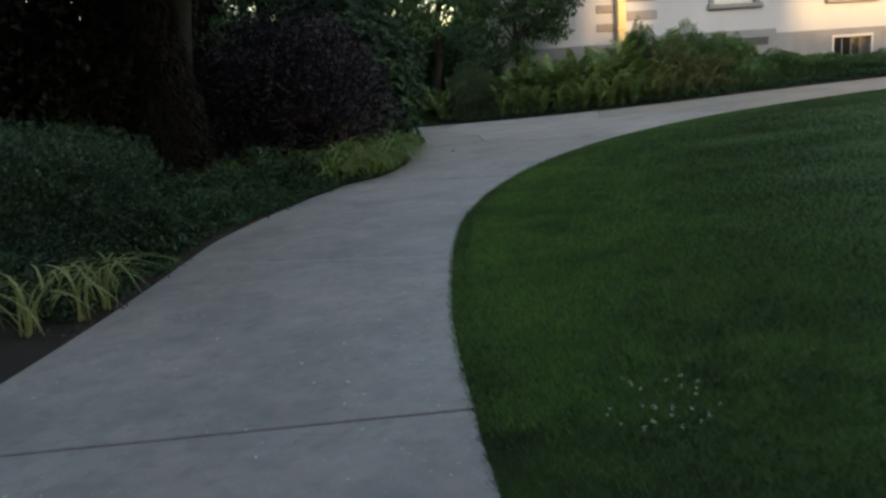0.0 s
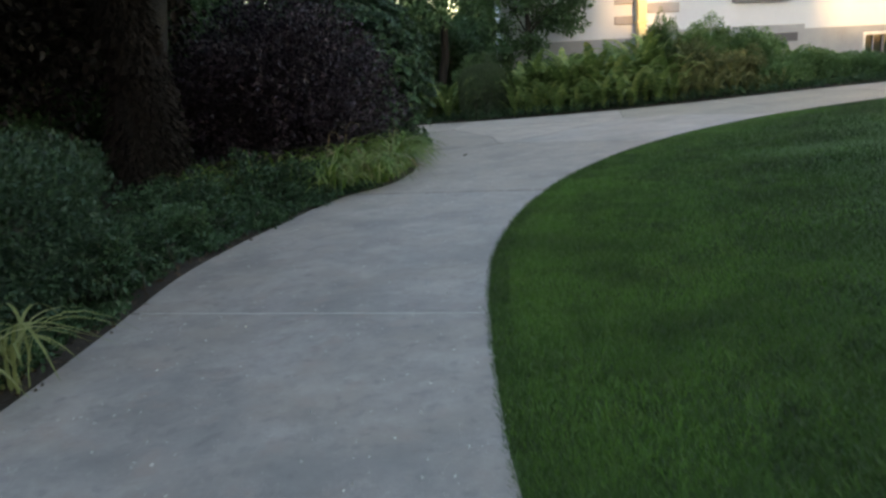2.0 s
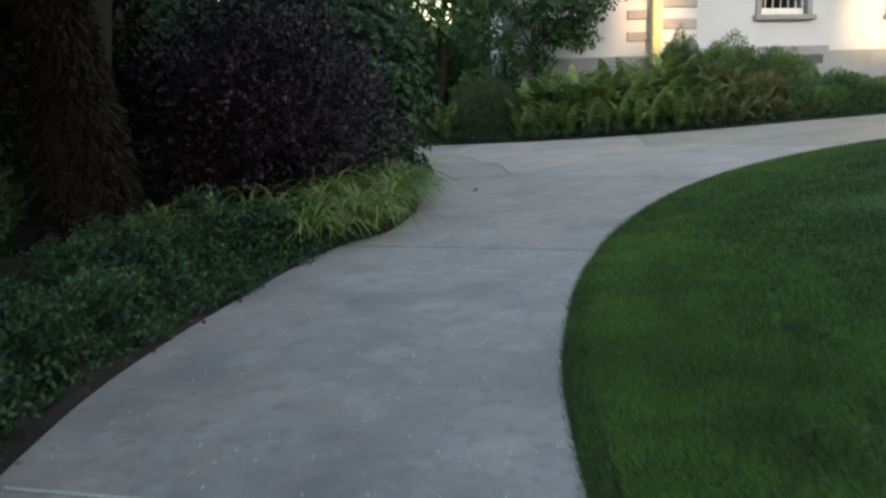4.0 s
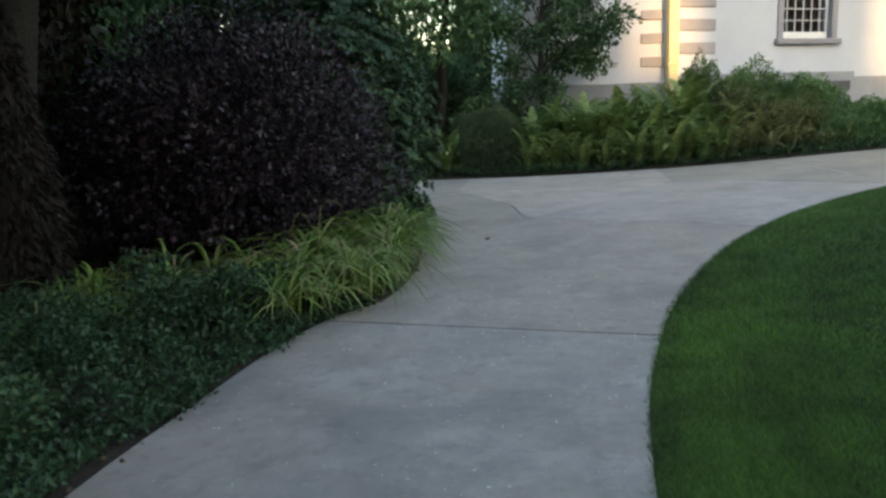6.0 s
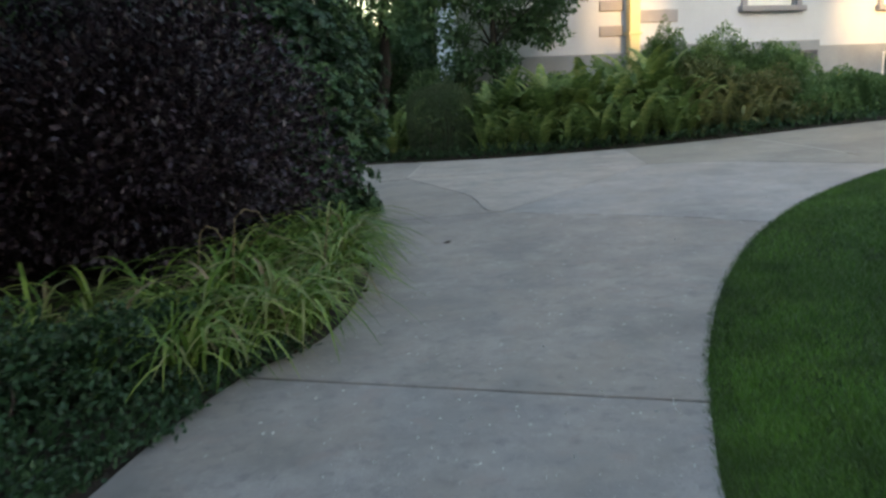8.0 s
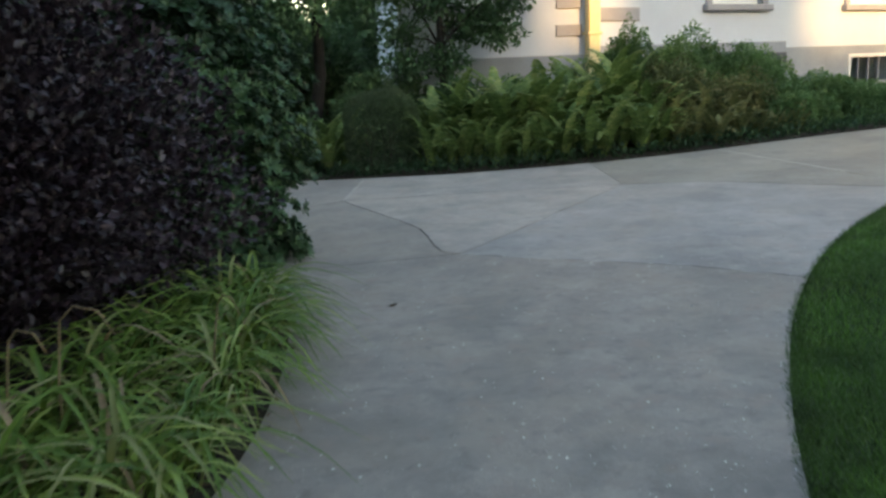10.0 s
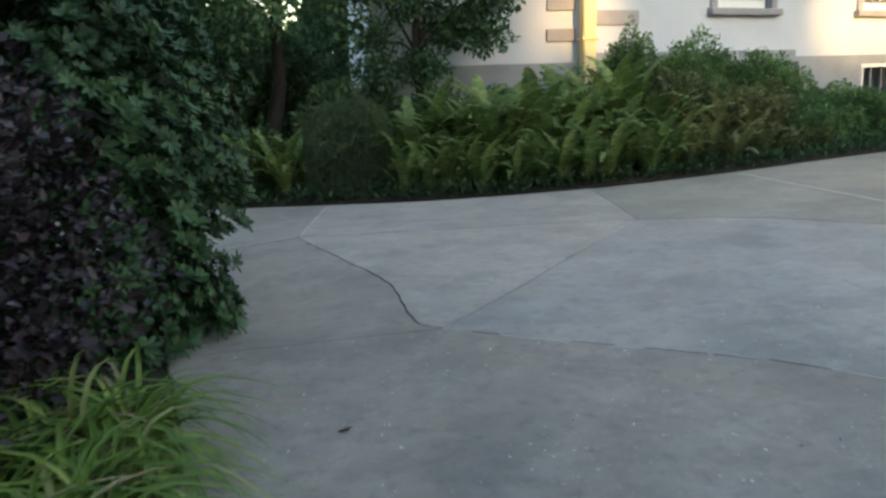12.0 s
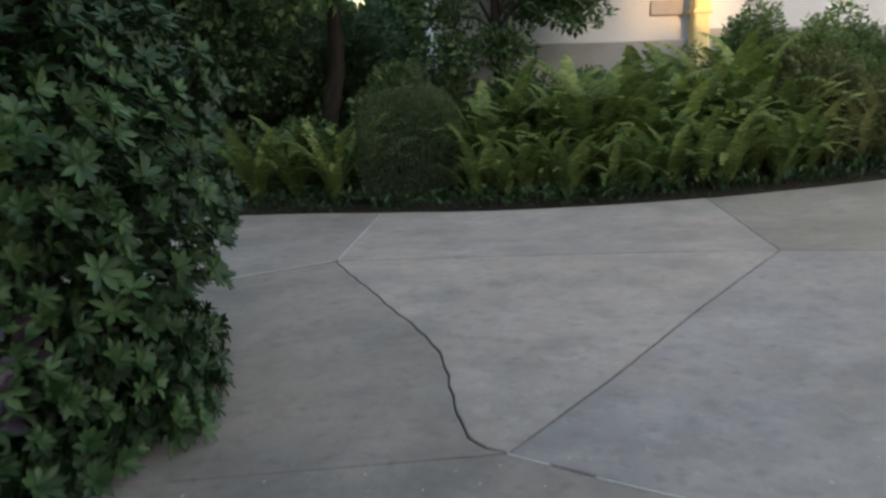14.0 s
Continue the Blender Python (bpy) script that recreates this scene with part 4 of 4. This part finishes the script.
tree("garden_tree", -5.2, 20.8, 0.16, 5.5, [(0, 0, 1.8), (-1.2, 0, 2.8), (1.0, 0, 3.0), (0, 0.2, 4.2), (-1.0, 0, 5.0), (1.3, 0, 4.6)], [(1.2, 1.0, 1.0)] * 6, 18000, 0.11, TREE_LEAF, "dark green garden tree in the bed", seed=4.0)
tree("garden_tree", -3.6, 16.3, 0.15, 5.0, [(0, 0, 2.6), (-1.2, 0, 3.0), (1.1, -0.2, 3.1), (0.3, 0.2, 4.2), (-1.0, 0, 4.6), (1.4, 0, 4.2), (-2.0, 0, 1.8)], [(1.1, 1.0, 0.9)] * 7, 30000, 0.09, TREE_LEAF, "dark green tree behind the purple shrub", seed=5.0)
tree("garden_tree", -7.5, 14.5, 0.2, 6.0, [(0, 0, 2.0), (-1.6, 0, 3.0), (1.5, 0, 2.8), (0, 0.2, 4.6), (1.5, 0, 5.2), (-1.5, 0, 5.5)], [(1.6, 1.5, 1.4)] * 6, 30000, 0.12, TREE_LEAF, "large dark green tree west of the path", seed=6.0)
# tall trees added out of view round the path's start, to shade it and the lawn
crown = [(0, 0, 6.2), (2.0, 0.4, 5.6), (-2.0, -0.3, 5.8), (0.3, 2.0, 5.6), (-0.2, -2.0, 5.9), (1.2, 1.2, 7.6), (-1.3, -1.0, 7.7)]
for x, y in ((-5.6, -1.0), (7.6, 0.2), (2.6, -6.5), (5.5, 5.0)):
    tree("unseen_shade_tree", x, y, 0.3, 6.5, crown, [(1.7, 1.7, 1.2)] * 7, 15000, 0.2, TREE_LEAF, "unseen tall leafy tree added to shade path and lawn", group="shade trees")
# far woods
n = 90000
at = np.column_stack([rng.uniform(-40, 3, n), rng.uniform(33, 40, n), rng.random(n) ** 0.9])
at[:, 2] *= 4.0 + 1.0 * np.sin(at[:, 0] * 0.9) + 0.6 * np.sin(at[:, 0] * 2.7 + 1)
at = np.vstack([at, np.column_stack([rng.uniform(-34, -22, 9000), rng.uniform(-10, 30, 9000), rng.random(9000) * 8])])
tagged(part("far_woods", leaf_mesh("far_woods", at, scatter(np.tile((0.0, -0.4, 0.3), (len(at), 1)), 1.0), rng.uniform(0.2, 0.45, len(at)), 0.22), TREE_LEAF), "dark line of trees beyond the garden", "trees", kind="stuff")


# ---- daylilies and ground cover ----
def blade_mesh(length, width, arch):
    """A long strap leaf, keeled, that rises and bows over."""
    v, f = [], []
    n = 8
    for k in range(n + 1):
        s = k / n
        c = np.array((length * (0.14 * s + 0.62 * arch * s ** 2.6), 0, length * (1.0 * s - 0.66 * arch * s ** 3.1)))
        w = width * (0.8 + 0.45 * s - 1.22 * s ** 4) * 0.5 + 0.0008
        v += [c + (0, -w, 0.35 * w), c, c + (0, w, 0.35 * w)]
        if k:
            i = 3 * k
            f += [[i - 3, i - 2, i + 1, i], [i - 2, i - 1, i + 2, i + 1]]
    return solid("blade", v, f, True)


BLADES = [blade_mesh(a, b, c) for a, b, c in ((0.66, 0.020, 1.05), (0.76, 0.022, 0.98), (0.60, 0.019, 1.18), (0.82, 0.021, 1.08), (0.54, 0.020, 0.9))]
PALE_BLADES = [me.copy() for me in BLADES]
for me in BLADES:
    me.materials.append(LILY)
for me in PALE_BLADES:
    me.materials.append(PALE_LILY)
DRY_BLADES = [me.copy() for me in PALE_BLADES]
for me in DRY_BLADES:
    me.materials.clear()
    me.materials.append(DRY)


def daylily(x, y, size, n, meshes, label, lean=0.0):
    t = thing("daylily", x, y, label, "daylily", "daylilies along the path")
    for k in range(n):
        a = 360 * (k + 0.7 * rng.random()) / n
        m = pose(rng.normal() * 0.03, rng.normal() * 0.03, 0.0, 0, lean, 0) @ pose(0, 0, 0, 0, rng.uniform(-12, 14), a) @ Matrix.Scale(size * rng.uniform(0.75, 1.15), 4)
        kind = rng.random()
        part("blade", (PALE_BLADES if kind < 0.14 else DRY_BLADES if kind < 0.20 else meshes)[rng.integers(5)], LILY, t, m=m)


for x, y in ((-2.0, 4.72), (-1.82, 4.98), (-2.22, 4.5), (-1.86, 5.35), (-2.35, 4.95), (-2.3, 4.1), (-1.78, 5.2), (-2.1, 5.1)):
    daylily(x, y, 0.85, 12, PALE_BLADES, "pale yellow-green arching daylily blades by the path")
for k in range(78):
    s = rng.random()
    y = 10.15 + 2.75 * s
    x = float(west_x(y)) - 0.14 - rng.random() ** 1.4 * (1.9 - 1.72 * s)
    daylily(x, y + rng.uniform(-0.1, 0.1), rng.uniform(0.8, 1.05), 17, BLADES, "bright green arching daylily clump at the path edge")
for k in range(26):
    y = 10.3 + 2.75 * (k + rng.random()) / 26
    daylily(float(west_x(y)) - rng.uniform(0.10, 0.24), y, rng.uniform(0.68, 0.9), 15, BLADES, "bright green arching daylily clump at the path edge", lean=6)
for k in range(18):
    daylily(rng.uniform(-3.1, -1.7), rng.uniform(9.9, 11.2), rng.uniform(0.7, 0.9), 11, BLADES, "green daylily clump in the shade of the conifer")
# soft herbs between daylilies and ground cover
for x, y, q, hh in ((-2.0, 9.85, 0.34, 0.58), (-1.65, 10.1, 0.28, 0.48), (-2.4, 9.5, 0.36, 0.52), (-2.2, 8.3, 0.30, 0.36), (-2.7, 9.0, 0.34, 0.42), (-2.05, 7.2, 0.28, 0.40), (-2.3, 7.7, 0.3, 0.4), (-1.95, 6.6, 0.25, 0.45), (-1.5, 10.4, 0.22, 0.4), (-2.9, 10.0, 0.34, 0.4)):
    leafy_shrub("herb_clump", x, y, (q, q), hh, 1500, 0.04, COVER_LEAF, "soft dark green herb clump in the bed", "herb", shell=0.7, seed=3 * x, stem_n=4, group="herbs in the bed", lobes=4)
for x, y in ((-0.74, 12.4), (-0.70, 12.75), (-0.80, 13.05), (-0.82, 12.6)):
    daylily(x, y, 0.92, 16, BLADES, "tall bright green daylily clump at the path edge", lean=4)
# bent dry flower stalks
stalks = thing("dry_stalks", -1.25, 11.0, "bent dry brown daylily flower stalks", "stalks")
for x, y, hgt, bend in ((0, 0, 0.70, 0.13), (-0.22, 0.1, 0.60, 0.09), (0.45, 0.5, 0.58, 0.06)):
    part("stalk", tube("stalk", [(x, y, 0), (x + 0.02, y, hgt * 0.6), (x + 0.05, y, hgt * 0.93), (x + 0.05 + bend * 0.4, y, hgt), (x + 0.05 + bend, y, hgt * 0.97), (x + 0.06 + bend * 1.3, y, hgt * 0.84)], [0.005, 0.005, 0.004, 0.004, 0.004, 0.003], 5), DRY, stalks)

n = 34000
y = rng.uniform(4.9, 10.6, n)
d = rng.random(n) ** 1.25 * 1.9
x = west_x(y) + 0.03 - 0.13 * np.clip((8.9 - y) / 0.8, 0, 1) + 0.07 * np.sin(y * 5.3) * np.sin(y * 2.1 + 1) - d + rng.normal(size=n) * 0.03
hgt = (0.035 + 0.20 * np.clip(d / 0.55, 0, 1)) * (0.75 + 0.6 * np.sin(x * 4.1 + 1.0) * np.sin(y * 3.3) + 0.3 * np.sin(x * 11 + y * 9))
at = np.column_stack([x, y, ground_z(x) + 0.015 + hgt * rng.random(n) ** 0.6])
tagged(part("ground_cover", leaf_mesh("ground_cover", at, scatter(np.tile((0.15, -0.1, 0.5), (n, 1)), 0.8), rng.uniform(0.025, 0.05, n), 0.022), COVER_LEAF), "low dark green trailing ground cover beside the path", "ground cover", kind="stuff")

# ---- small things ----
# clover flowers in the lawn
n = 26
x, y = rng.normal(1.14, 0.12, n), rng.normal(3.08, 0.13, n)
keep = x > east_x(y) + 0.1
x, y = x[keep], y[keep]
at = np.repeat(np.column_stack([x, y, ground_z(x) + 0.03]), 9, 0) + rng.normal(size=(len(x) * 9, 3)) * 0.003
tagged(part("clover_flowers", leaf_mesh("clover_flowers", at, rng.normal(size=at.shape) + (0, 0, 0.4), 0.0065, 0.004), PETAL), "small white clover flowers in the lawn", "flowers", kind="stuff")
# pale fallen petals on the concrete
n = 2200
y = 2.0 + 12.2 * rng.random(n) ** 0.75
x = west_x(y) + (east_x(y) - west_x(y)) * (1 - rng.random(n) ** 1.2 * 0.95)
at = np.column_stack([x, y, ground_z(x) + 0.004])
flat = np.column_stack([rng.normal(size=(n, 2)), np.zeros(n) + 0.05])
ln = 0.005 + 0.014 * rng.random(n) ** 2
tagged(part("fallen_petals", leaf_mesh("fallen_petals", at, flat, ln, ln * 0.6, 0.1), PETAL), "tiny pale fallen petals scattered over the path", "petals", kind="stuff")
n = 520
y = rng.uniform(4.6, 14.0, n)
x = west_x(y) + rng.normal(-0.09, 0.07, n)
ln = rng.uniform(0.015, 0.045, n)
tagged(part("leaf_litter", leaf_mesh("leaf_litter", np.column_stack([x, y, ground_z(x) + 0.008]), np.column_stack([rng.normal(size=(n, 2)), rng.uniform(-0.05, 0.25, n)]), ln, ln * 0.6, 0.2), LITTER), "small brown fallen leaves along the bed edge", "leaf litter", kind="stuff")
leaf = thing("fallen_leaf", 0.0, 13.0, "dark curled fallen leaf on the concrete", "leaf")
part("leaf_blade", leaf_mesh("leaf", np.array([(0, 0, 0.006), (0.02, 0.01, 0.008)]), np.array([(1, 0.2, 0.05), (0.8, -0.3, 0.2)]), 0.06, 0.025, 0.2), TWIG, leaf)
# yellow lily in front of the cellar window
lily = thing("yellow_lily", 7.6, 21.65, "yellow garden lily in bloom before the house", "flower")
part("stem", tube("stem", [(0, 0, 0), (0.02, 0, 0.35), (0.05, 0, 0.7)], [0.008, 0.007, 0.005], 6), SHRUB_LEAF, lily)
for cx, cz in ((0.05, 0.72), (0.12, 0.62), (-0.03, 0.6)):
    a = np.arange(6) * math.pi / 3
    part("flower", leaf_mesh("flower", np.tile((cx, -0.02, cz), (6, 1)).astype(float), np.column_stack([np.cos(a), np.full(6, -0.5), np.sin(a)]), 0.10, 0.045, 0.3), YELLOW_PETAL, lily)
